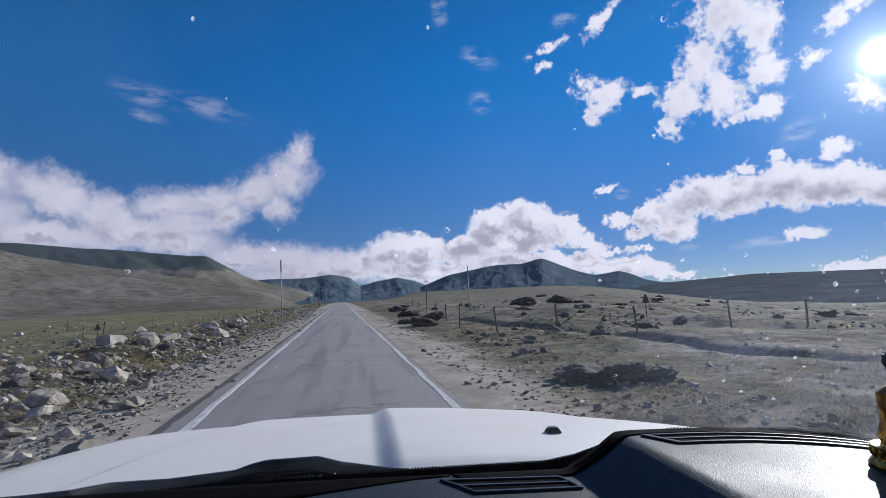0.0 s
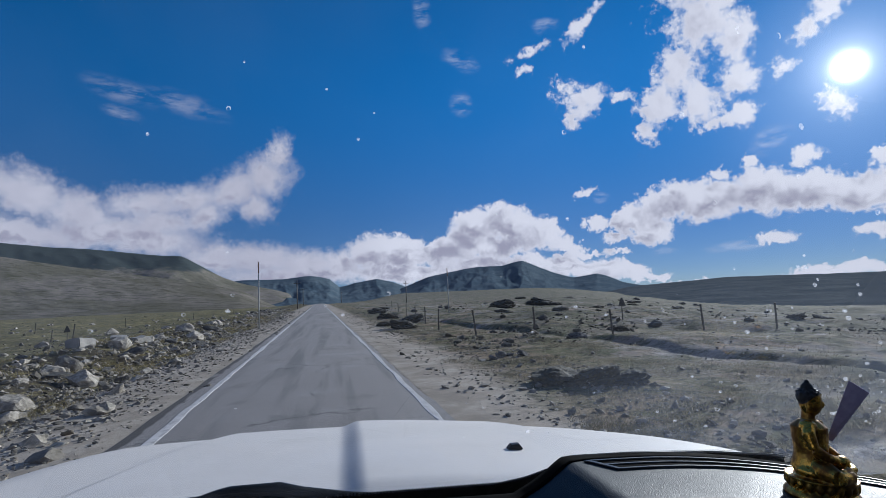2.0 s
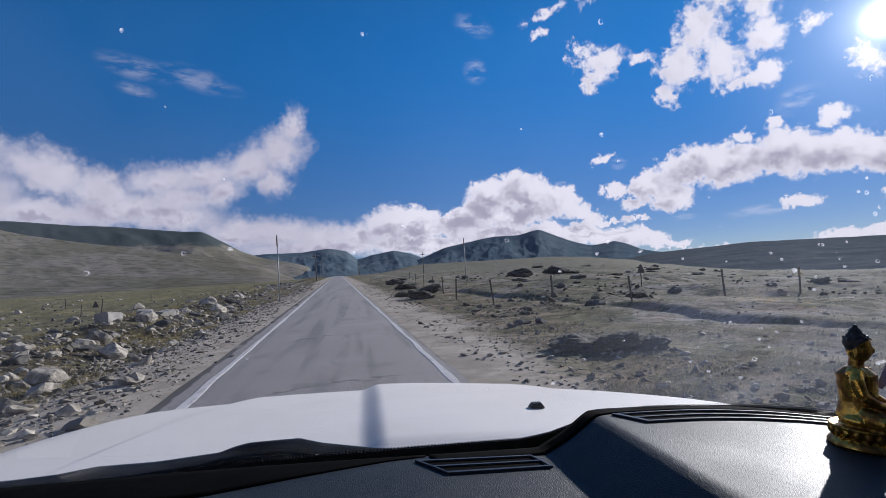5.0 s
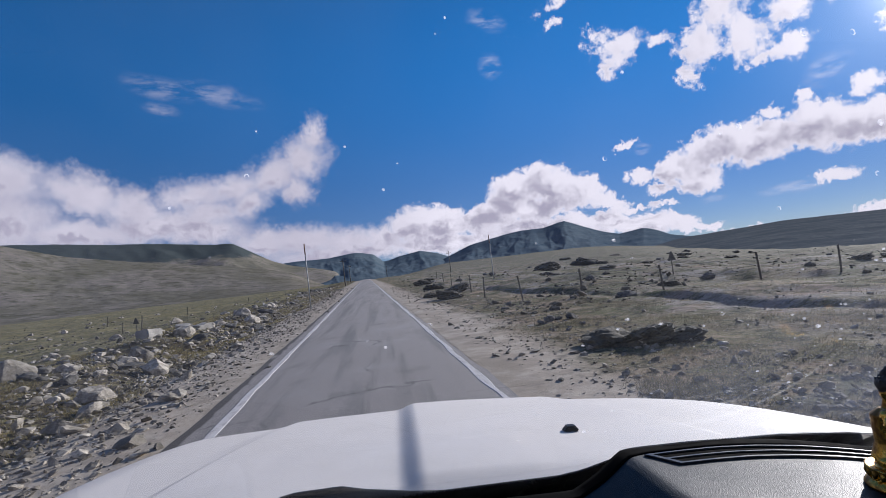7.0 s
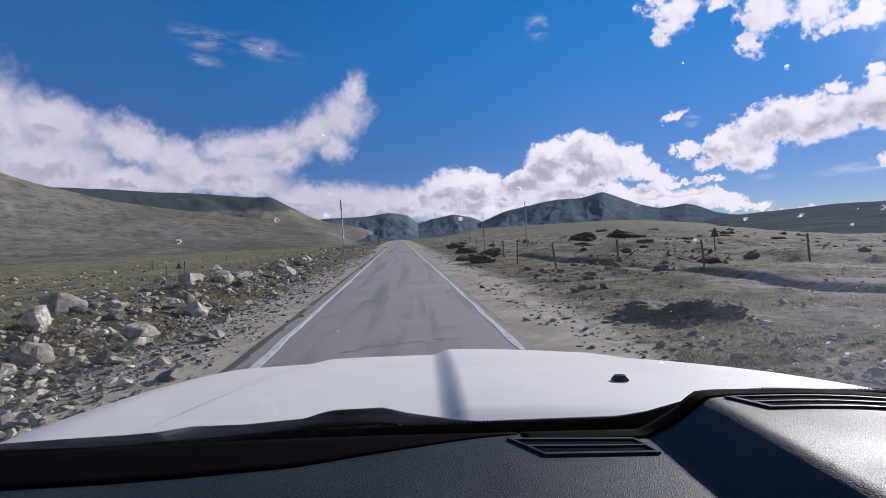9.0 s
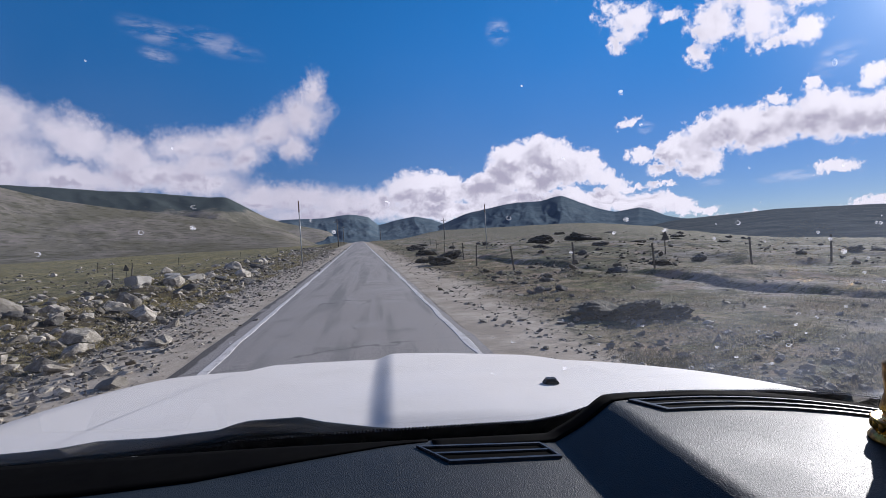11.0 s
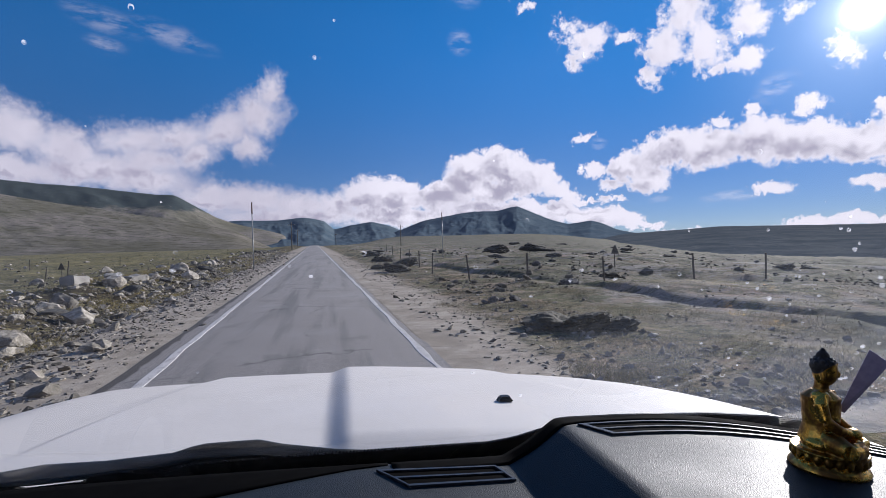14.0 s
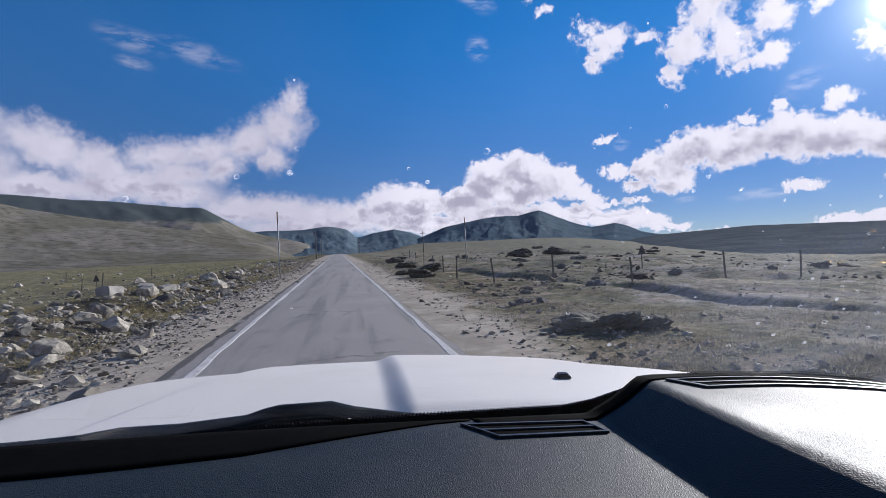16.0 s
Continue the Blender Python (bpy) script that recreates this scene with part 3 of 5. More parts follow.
# ---- the land ----
def road_z(y):
    """The road climbs gently and dips behind a crest."""
    y = np.asarray(y, dtype=float)
    up = np.where(y > 0, 0.0075 * y, 0.0)
    return up - 0.00003 * np.clip(y - 230, 0, None) ** 2 * (y < 2000)


def land_z(x, y):
    """Height of the land: level beside the road, hummocks further off."""
    x, y = np.asarray(x, dtype=float), np.asarray(y, dtype=float)
    r = np.hypot(x, y)
    off = x - (ROAD_C + ROAD_TURN * np.clip(y, -200, 600))
    base = 0.0075 * np.clip(y, 0, 230) - 2.5 * smooth_np(r, 260, 1200) - 0.05 * np.clip(off - 14, 0, 260) * smooth_np(y, -60, 20) * (0.12 + 0.88 * smooth_np(x / (np.abs(y) + 1.0), 0.42, 0.85))
    # the moor climbs gently towards the far peak
    bearing = np.degrees(np.arctan2(x, np.maximum(y, 1e-6)))
    base = base + 0.021 * np.clip(r - 170, 0, 800) * smooth_np(bearing, 1.0, 8) * (1 - smooth_np(bearing, 20, 36))
    bank = -0.04 * smooth_np(np.abs(off), 2.6, 4.2)
    ditch = -0.35 * np.exp(-((off + 5.2) / 0.8) ** 2) * 0.4
    rubble = 0.42 * np.exp(-((off + 7.8) / 1.7) ** 2) * (0.6 + 1.2 * fbm(x * 0.35, y * 0.35, 5)) * smooth_np(y, 2, 9)
    fall = -0.55 * smooth_np(-off, 9.5, 22) - 0.35 * smooth_np(off, 4, 16)
    away = smooth_np(np.abs(off), 3.2, 9.0)
    hump = away * (0.30 * fbm(x * 0.5, y * 0.5, 11) + 0.07 * fbm(x * 1.7, y * 1.7, 47, 3) + 0.9 * fbm(x * 0.07, y * 0.07, 17))
    rough = smooth_np(off, 5, 14) * smooth_np(r, 9, 30) * 1.5 * np.abs(fbm(x * 0.16, y * 0.16, 23, 5))
    far_hump = smooth_np(r, 60, 300) * 1.6 * fbm(x * 0.012, y * 0.012, 31) * away
    # a worn bank of turf that runs along beside the road
    beyond = x - (11.2 - 0.13 * y + 2.2 * fbm(y * 0.12 + x * 0.02, y * 0 + 4.4, 29, 4))
    step = 0.18 * smooth_np(beyond, -0.14, 0.14) * (1 - smooth_np(beyond, 0.8, 6.0)) * smooth_np(y, 5, 8) * (1 - smooth_np(y, 34, 60))
    hump = hump + step * np.clip(0.35 + 2.6 * fbm(x * 0.22, y * 0.22, 37, 3), 0.0, 1.3) - 0.12 * np.exp(-((beyond + 0.35) / 0.35) ** 2) * smooth_np(y, 5, 8)
    return base - 0.012 + bank + ditch + rubble + fall + hump + rough + far_hump


def make_land():
    """One sheet from beside the car to the horizon, in rings."""
    front = np.arange(-66, 66.01, 0.3)
    rest = np.arange(68, 293.01, 3.0)
    ang = np.radians(np.concatenate([front, rest]))
    rad = np.concatenate([[0.0], 1.2 * (130 / 1.2) ** (np.arange(320) / 320.0), 130 * (4300 / 130) ** (np.arange(80) / 79.0)])
    A, R = np.meshgrid(ang, rad)
    X, Y = R * np.sin(A), R * np.cos(A)
    Z = land_z(X, Y)
    nr, na = A.shape
    off = np.abs(X - (ROAD_C + ROAD_TURN * np.clip(Y, -200, 600)))
    under = off < 1.9
    Z = np.where(under, np.minimum(Z, road_z(Y) - 0.05), np.where(off < 2.6, road_z(Y) - 0.006, Z))
    verts = np.stack([X, Y, Z], -1).reshape(-1, 3).tolist()
    faces = [(i * na + j, i * na + (j + 1) % na, (i + 1) * na + (j + 1) % na, (i + 1) * na + j)
             for i in range(nr - 1) for j in range(na)]
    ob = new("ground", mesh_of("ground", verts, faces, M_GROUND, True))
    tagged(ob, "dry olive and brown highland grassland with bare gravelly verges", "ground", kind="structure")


def ribbon(name, mat, x0, x1, lift, y0, y1, step, ragged=0.0, seed=3, label="", category="", crown=0.0):
    """A strip along the road between two distances from its middle line."""
    ys = np.arange(y0, y1 + step, step)
    us = np.linspace(x0, x1, 7 if crown else 2)
    wob = ragged * fbm(ys * 0.8, ys * 0 + 3.3, seed, 3)
    wob2 = ragged * fbm(ys * 0.9, ys * 0 + 9.1, seed + 7, 3)
    verts, faces = [], []
    for i, y in enumerate(ys):
        for k, u in enumerate(us):
            e = wob[i] if k == 0 else wob2[i] if k == len(us) - 1 else 0
            z = float(road_z(y)) + lift - crown * (u / ROAD_HALF) ** 2
            verts.append((road_x(y) + u + e, float(y), z))
    n = len(us)
    for i in range(len(ys) - 1):
        for k in range(n - 1):
            a = i * n + k
            faces.append((a, a + 1, a + n + 1, a + n))
    # the edges turn down, so that the strip has thickness
    base = len(verts)
    for i in range(len(ys)):
        for k in (0, n - 1):
            x, y, z = verts[i * n + k]
            verts.append((x + (-0.01 if k == 0 else 0.01), y, z - (0.05 if crown else 0.006)))
    for i in range(len(ys) - 1):
        faces.append((i * n, (i + 1) * n, base + 2 * i + 2, base + 2 * i))
        faces.append((i * n + n - 1, base + 2 * i + 1, base + 2 * i + 3, (i + 1) * n + n - 1))
    ob = new(name, mesh_of(name, verts, faces, mat))
    return tagged(ob, label, category, kind="structure")


make_land()
ribbon("road", M_ASPHALT, -2.20, 1.95, 0.047, -60, 420, 0.5, 0.14, 3,
       "narrow grey worn asphalt road with crumbling edges", "road", 0.03)
for u, seed in ((-ROAD_HALF, 41), (ROAD_HALF, 57)):
    ribbon("edge_line", M_LINE, u - 0.052, u + 0.052, 0.024, -60, 420, 0.25, 0.10, seed,
           "worn white painted line along the edge of the road", "road marking")


def mountain(name, mat, az0, az1, profile, r_foot, r_ridge, seed, label, rough=0.16, power=1.25, na=150, nr=46, foot_z=-2.0, fade=2.0, fade_end=2.0, spurs=0.0):
    """A range whose skyline follows profile(azimuth) in degrees of elevation, with gullies down its slope."""
    az_d = np.linspace(az0, az1, na)
    s = np.concatenate([np.linspace(0, 1, nr), np.linspace(1, 1.35, 8)[1:]])
    A, S = np.meshgrid(az_d, s)
    top = r_ridge * np.tan(np.radians(profile(az_d))[None, :]) + 1.6
    ends = smooth_np(A, az0, az0 + fade) * smooth_np(-A, -az1, -az1 + fade_end)
    Rr = r_foot + (r_ridge - r_foot) * S
    up = np.where(S <= 1, np.clip(S, 0, 1) ** power, 1 - 1.6 * (S - 1))
    gully = 0.8 * fbm(A * 0.35 + 1.6 * fbm(A * 0.15, S * 3, seed + 9), S * 3.2, seed, 5) + 0.5 * fbm(A * 0.9 + 2.0 * S, S * 7, seed + 3, 4)
    spur = np.abs(fbm(A * 0.5 + 0.8 * fbm(A * 0.3, S * 2, seed + 21), S * 0.9, seed + 15, 3))
    gully = gully + spurs * (0.22 - 1.6 * spur)
    Z = foot_z + (top - foot_z) * up * (1 + rough * gully * np.clip(1.02 - S, 0, 1) * 3.2)
    Z = foot_z - 4 + (Z - foot_z + 4) * ends
    a = np.radians(A)
    verts = np.stack([Rr * np.sin(a), Rr * np.cos(a), Z], -1).reshape(-1, 3).tolist()
    m = na
    faces = [(i * m + j, i * m + j + 1, (i + 1) * m + j + 1, (i + 1) * m + j) for i in range(len(s) - 1) for j in range(m - 1)]
    ob = new(name, mesh_of(name, verts, faces, mat, True))
    return tagged(ob, label, "mountain", kind="structure")


def skyline(xs, es, seed, jag=0.12):
    """A smooth skyline through a few heights, with small jags."""
    def at(a):
        t = np.interp(a, xs, es)
        t2 = 0.5 * (np.interp(a - 0.7, xs, es) + np.interp(a + 0.7, xs, es))
        return 0.75 * t + 0.25 * t2 + jag * fbm(a * 0.9, a * 0 + seed * 1.7, seed, 4)
    return at


mountain("mountain_slope", M_SLOPE, -75, -4, skyline([-75, -58, -53, -49.5, -43, -35, -29, -23.8, -19.4, -15, -11.9, -8, -4],
         [14.5, 15.2, 15.5, 13.8, 10, 7.0, 5.3, 4.4, 3.7, 3.0, 2.4, 1.4, 0.4], 2, 0.07), 640, 1500, 61,
         "broad dry green mountain slope under low cloud", rough=0.07, power=1.7, na=260, nr=90, fade_end=6.0, spurs=0.3)
mountain("flat_topped_hill", M_DARK_HILL, -52, -3, skyline([-52, -36, -29.6, -25.8, -21.6, -16.9, -15.1, -13.6, -11.3, -9.7, -6, -3],
         [6.0, 6.8, 6.5, 6.2, 6.0, 5.5, 5.5, 4.6, 3.2, 2.6, 1.7, 0.8], 5, 0.08), 1550, 2300, 71,
         "dark flat-topped hill with cloud along its edge", rough=0.2)
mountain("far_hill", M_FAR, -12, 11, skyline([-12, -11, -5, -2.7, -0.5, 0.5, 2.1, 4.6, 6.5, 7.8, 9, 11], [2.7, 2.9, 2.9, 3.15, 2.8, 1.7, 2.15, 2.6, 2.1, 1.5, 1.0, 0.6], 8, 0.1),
         900, 3700, 83, "distant hills with steep gullies, haze coloured in as blue-green", rough=0.30, power=1.8, foot_z=-6.0, spurs=0.45, nr=80, na=260)
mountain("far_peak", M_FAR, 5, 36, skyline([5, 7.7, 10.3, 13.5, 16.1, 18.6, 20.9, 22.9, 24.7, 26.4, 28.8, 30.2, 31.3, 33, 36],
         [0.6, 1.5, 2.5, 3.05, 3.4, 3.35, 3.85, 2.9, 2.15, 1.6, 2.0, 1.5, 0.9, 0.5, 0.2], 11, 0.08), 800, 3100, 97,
         "distant peak with ridges running down, haze coloured in as blue-green", rough=0.30, power=1.7, foot_z=-14.0, nr=80, spurs=0.45, na=300)
mountain("low_ridge", M_RIDGE, 24, 78, skyline([24, 31.6, 34.8, 38, 41, 45.5, 49, 52, 64, 78], [0.2, 0.7, 0.55, 0.65, 0.85, 0.75, 0.65, 0.6, 0.5, 0.5], 14, 0.06),
         190, 1500, 103, "long low dark ridge beyond the plain", rough=0.03, power=0.9, foot_z=-11.0, fade=12.0)


# ---- stones ----
def stone_mesh(name, seed, mat, cuts=9, flat=0.75):
    """A broken stone: a ball of facets cut by planes, with bevelled corners."""
    rnd = random.Random(seed)
    bm = bmesh.new()
    bmesh.ops.create_icosphere(bm, subdivisions=3, radius=1.0)
    for _ in range(cuts):
        n = Vector((rnd.uniform(-1, 1), rnd.uniform(-1, 1), rnd.uniform(-0.7, 1))).normalized()
        d = rnd.uniform(0.48, 0.82)
        for v in bm.verts:
            over = v.co.dot(n) - d
            if over > 0:
                v.co -= n * over
    off = Vector((seed * 3.1, seed * 1.7, seed * 0.9))
    for v in bm.verts:
        v.co *= 1 + 0.13 * noise.noise(v.co * 2.2 + off) + 0.06 * noise.noise(v.co * 5.5 + off) + 0.03 * noise.noise(v.co * 12 + off)
        v.co.z *= flat
    me = bpy.data.meshes.new(name)
    bm.to_mesh(me)
    bm.free()
    me.materials.append(mat)
    return me


PALE = [stone_mesh("rock", 11 + i, M_ROCK, 8 + i % 4, 0.6 + 0.05 * i) for i in range(7)]
DARK = [stone_mesh("dark_rock", 40 + i, M_DARK_ROCK, 7 + i % 3, 0.6) for i in range(4)]


def round_mesh(name, seed):
    """A weathered, lumpy stone."""
    bm = bmesh.new()
    bmesh.ops.create_icosphere(bm, subdivisions=3, radius=1.0)
    off = Vector((seed * 1.3, seed * 2.1, seed * 0.7))
    for v in bm.verts:
        k = 1 + 0.38 * noise.noise(v.co * 1.1 + off) + 0.22 * noise.noise(v.co * 2.9 + off) + 0.10 * noise.noise(v.co * 7 + off)
        v.co = Vector((v.co.x * k, v.co.y * k, v.co.z * 0.72 * k))
    me = bpy.data.meshes.new(name)
    bm.to_mesh(me)
    bm.free()
    me.materials.append(M_DARK_ROCK)
    return me


ROUND = [round_mesh("dark_rock", 80 + i) for i in range(4)]


def turf_mesh(name, seed):
    """A low broken hump of turf with a ragged rim."""
    bm = bmesh.new()
    bmesh.ops.create_icosphere(bm, subdivisions=4, radius=1.0)
    off = Vector((seed * 2.3, seed * 1.1, seed * 0.7))
    for v in bm.verts:
        k = 1 + 0.45 * noise.noise(v.co * 1.4 + off) + 0.22 * noise.noise(v.co * 4.5 + off) + 0.10 * noise.noise(v.co * 11 + off)
        v.co = Vector((v.co.x * k, v.co.y * k, v.co.z * 0.42 * k))
    me = bpy.data.meshes.new(name)
    bm.to_mesh(me)
    bm.free()
    me.materials.append(M_EARTH)
    return me


TURF = [turf_mesh("turf", 60 + i) for i in range(4)]


def rest_on(x, y):
    return float(land_z(x, y))


def lay_stone(name, me, x, y, size, sink, rnd, label, category, group=""):
    ob = new(name, me)
    s = Vector((size * rnd.uniform(0.8, 1.3), size * rnd.uniform(0.75, 1.15), size * rnd.uniform(0.75, 1.1)))
    ob.matrix_world = Matrix.LocRotScale((x, y, rest_on(x, y) + s.z * sink), Euler((rnd.uniform(-0.25, 0.25), rnd.uniform(-0.25, 0.25), rnd.uniform(0, 6.3))), s)
    return tagged(ob, label, category, group)


rnd = random.Random(7)
for i in range(170):
    y = 7.5 + 110 * rnd.random() ** 1.5
    x = road_x(y) - 7.4 + rnd.gauss(0, 1.0) - 0.004 * y
    lay_stone("rock", (DARK[i % 4] if i % 5 in (1, 3) else PALE[i % 7]), x, y, rnd.choice((0.12, 0.16, 0.2, 0.28, 0.42)) * rnd.uniform(0.7, 1.2), 0.12, rnd,
              "broken grey rock in the rubble row beside the road", "rock", "rubble row beside the road")
for x, y, size in ((-8.2, 11.5, 0.4), (-8.8, 13.2, 0.5), (-7.3, 15.5, 0.36), (-7.9, 21, 0.5), (-7.2, 29, 0.5), (-8.6, 33, 0.6)):
    lay_stone("rock", PALE[int(y) % 7], x, y, size, 0.2, rnd, "large pale broken rock in the rubble row beside the road", "rock", "rubble row beside the road")
for i in range(60):
    y = 14 + 90 * rnd.random()
    x = -12 - 40 * rnd.random() ** 1.4
    lay_stone("rock", PALE[i % 7], x, y, rnd.uniform(0.15, 0.45), 0.2, rnd,
              "weathered pale rock lying in the grass of the plain", "rock", "rocks on the plain")
for i in range(28):
    y = 14 + 100 * rnd.random() ** 1.3
    x = 6 + (8 + 0.75 * y) * rnd.random()
    lay_stone("dark_rock", ROUND[i % 4], x, y, rnd.uniform(0.07, 0.24) * (1 + y / 80), 0.2, rnd,
              "dark lichened rock half sunk in the turf", "rock", "dark rocks on the moor")
for x, y, size in ((4.0, 8.9, 0.42), (4.55, 8.6, 0.5), (5.1, 8.3, 0.4)):
    lay_stone("turf_mound", TURF[int(x * 10) % 4], x, y, size, 0.12, rnd, "low dark heap of broken turf beside the verge", "mound", "turf mounds")
for x, y, size in ((-6.1, 14.3, 0.5), (-5.4, 9.9, 0.34), (-5.2, 8.7, 0.24), (-5.9, 11.2, 0.4)):
    lay_stone("rock", PALE[int(y * 10) % 7], x, y, size, 0.3, rnd, "large pale broken rock at the foot of the rubble bank", "rock", "rubble row beside the road")
for x, y, size in ((3.9, 12.6, 0.14), (4.2, 12.9, 0.17), (4.5, 13.0, 0.13), (4.75, 12.8, 0.16)):
    lay_stone("rock", DARK[int(y * 10) % 4], x, y, size, 0.3, rnd, "small brown rock in a row on the verge", "rock", "rocks on the verge")
for i in range(30):
    y = 20 + 120 * rnd.random() ** 1.2
    x = road_x(y) + 6.5 + (6 + 0.85 * y) * rnd.random()
    lay_stone("turf_mound", TURF[i % 4], x, y, rnd.uniform(0.22, 0.6) * (1 + y / 120), 0.0, rnd, "low dark mound of broken turf and earth", "mound", "turf mounds")
for x, y, s in ((3.6, 27.5, 0.75), (4.8, 34, 0.9), (2.9, 31, 0.5), (17.6, 53, 1.3), (17.5, 38, 0.7), (4.4, 44, 0.8), (4.6, 58, 0.9), (26, 62, 1.5)):
    lay_stone("turf_mound", TURF[int(x * 7) % 4], x, y, s, 0.15, rnd, "low dark mound of broken turf and earth", "mound", "turf mounds")


def chip_shapes(seed):
    """A few small broken stones as vertex and face arrays."""
    shapes = []
    for k in range(6):
        rnd = random.Random(seed + k)
        bm = bmesh.new()
        bmesh.ops.create_icosphere(bm, subdivisions=1 + k % 2, radius=1.0)
        for _ in range(7):
            n = Vector((rnd.uniform(-1, 1), rnd.uniform(-1, 1), rnd.uniform(-0.6, 1))).normalized()
            d = rnd.uniform(0.35, 0.8)
            for v in bm.verts:
                over = v.co.dot(n) - d
                if over > 0:
                    v.co -= n * over
        for v in bm.verts:
            v.co *= 1 + 0.15 * noise.noise(v.co * 3 + Vector((k * 5.1, 0, seed)))
        bm.verts.index_update()
        shapes.append((np.array([v.co[:] for v in bm.verts]), np.array([[v.index for v in f.verts] for f in bm.faces])))
        bm.free()
    return shapes


def scatter(name, count, seed, place, size, mat, label, category, kind_mesh="chip"):
    """Very many small bits as one object."""
    r = np.random.RandomState(seed)
    verts, faces = [], []
    xy = [place(r) for _ in range(count)]
    zs = land_z(np.array([p[0] for p in xy]), np.array([p[1] for p in xy]))
    shapes = chip_shapes(seed)
    base = 0
    for i, ((x, y), z) in enumerate(zip(xy, zs)):
        if kind_mesh == "chip":
            vs, fs = shapes[i % 6]
            s = size * min(r.lognormal(-0.2, 0.65), 3.5)
            turn = r.uniform(0, 6.3)
            c, sn = math.cos(turn), math.sin(turn)
            q = vs * (s * r.uniform(0.8, 1.4), s * r.uniform(0.7, 1.1), s * r.uniform(0.35, 0.75))
            tilt = r.normal(0, 0.3)
            out = np.stack([x + c * q[:, 0] - sn * q[:, 1], y + sn * q[:, 0] + c * q[:, 1], z + q[:, 2] + tilt * q[:, 0] + 0.2 * s], -1)
            verts.append(out)
            faces += (fs + base).tolist()
            base += len(out)
        else:
            for k in range(6):
                a, lean = r.uniform(0, 6.3), r.uniform(0.5, 2.6)
                h = size * r.uniform(0.3, 1.4)
                wd = 0.003 + 0.003 * r.rand()
                rx, ry = x + r.normal(0, 0.13), y + r.normal(0, 0.13)
                c, sn = math.cos(a), math.sin(a)
                verts.append([(rx - sn * wd, ry + c * wd, z - 0.02), (rx + sn * wd, ry - c * wd, z - 0.02),
                              (rx + c * lean * h * 0.4 + sn * wd * 0.7, ry + sn * lean * h * 0.4 - c * wd * 0.7, z + h * 0.6),
                              (rx + c * lean * h * 0.4 - sn * wd * 0.7, ry + sn * lean * h * 0.4 + c * wd * 0.7, z + h * 0.6),
                              (rx + c * lean * h, ry + sn * lean * h, z + h)])
                faces += [(base, base + 1, base + 2, base + 3), (base + 3, base + 2, base + 4)]
                base += 5
    ob = new(name, mesh_of(name, np.concatenate(verts).tolist(), faces, mat))
    return tagged(ob, label, category, kind="stuff")


def by_rubble(r):
    y = 5 + 90 * r.rand() ** 1.7
    return road_x(y) - 6.3 + r.normal(0, 1.5), y


def by_verge(r):
    y = 4 + 60 * r.rand() ** 1.8
    side = -1 if r.rand() < 0.7 else 1
    return road_x(y) + side * (2.3 + 3.6 * r.rand() ** 0.8), y


def on_moor(r):
    y = 5 + 75 * r.rand() ** 1.6
    return road_x(y) + 5.2 + (9 + 0.8 * y) * r.rand() ** 1.2, y


def clumped(draw, spread, seed):
    """Draws places until one falls in a clump."""
    def place(r):
        for _ in range(12):
            x, y = draw(r)
            if noise.noise(Vector((x * spread, y * spread, seed))) + 0.6 * noise.noise(Vector((x * spread * 3.1, y * spread * 3.1, seed + 5))) > 0.7 * r.rand() - 0.15:
                break
        return x, y
    return place


def by_right_verge(r):
    y = 4 + 30 * r.rand() ** 1.5
    return road_x(y) + 3.8 + 4.4 * r.rand() ** 1.3 + 0.5 * math.sin(y * 0.9), y


def on_plain(r):
    y = 6 + 70 * r.rand() ** 1.5
    return road_x(y) - 9.5 - (6 + 0.8 * y) * r.rand() ** 1.2, y


def over_moor(r):
    y = 15 + 150 * r.rand() ** 1.5
    return road_x(y) + 4.6 + (10 + 0.95 * y) * r.rand(), y


def on_bank(r):
    y = 5 + 60 * r.rand() ** 1.5
    return road_x(y) - 4.3 - 6.0 * r.rand(), y


def over_plain(r):
    y = 8 + 150 * r.rand() ** 1.4
    return road_x(y) - 10.5 - (6 + 0.8 * y) * r.rand(), y


scatter("rubble", 8500, 5, by_rubble, 0.058, M_CHIPS, "broken grey stones heaped along the roadside", "rubble")
scatter("gravel", 15000, 6, by_verge, 0.027, M_CHIPS, "loose gravel on the road verge", "gravel")
scatter("moor_grass", 12000, 9, clumped(on_moor, 0.55, 2.0), 0.035, M_GRASS, "short dry tufts of moor grass", "grass", "blade")
scatter("verge_grass", 6000, 12, clumped(by_right_verge, 0.8, 6.0), 0.042, M_GRASS, "tan and green tufts of grass beside the verge", "grass", "blade")
scatter("moor_stones", 3200, 13, clumped(on_moor, 0.35, 9.0), 0.024, M_CHIPS, "scattered small stones on the moor", "stones")
scatter("bank_grass", 9000, 21, clumped(on_bank, 0.42, 1.0), 0.085, M_STRAW, "straw-coloured tufts of grass along the rubble bank", "grass", "blade")
scatter("turf_clods", 5200, 15, clumped(over_moor, 0.12, 3.0), 0.06, M_CLODS, "dark clods and hummocks of turf all over the moor", "turf")
scatter("plain_clods", 2600, 16, clumped(over_plain, 0.10, 7.0), 0.06, M_CLODS, "dark clods of turf strewn over the plain", "turf")
scatter("plain_stones", 1500, 14, clumped(on_plain, 0.22, 4.0), 0.075, M_CHIPS, "pale stones strewn over the grass of the plain", "stones")
scatter("plain_grass", 6000, 10, on_plain, 0.05, M_GRASS, "short dry tufts of grass on the plain", "grass", "blade")


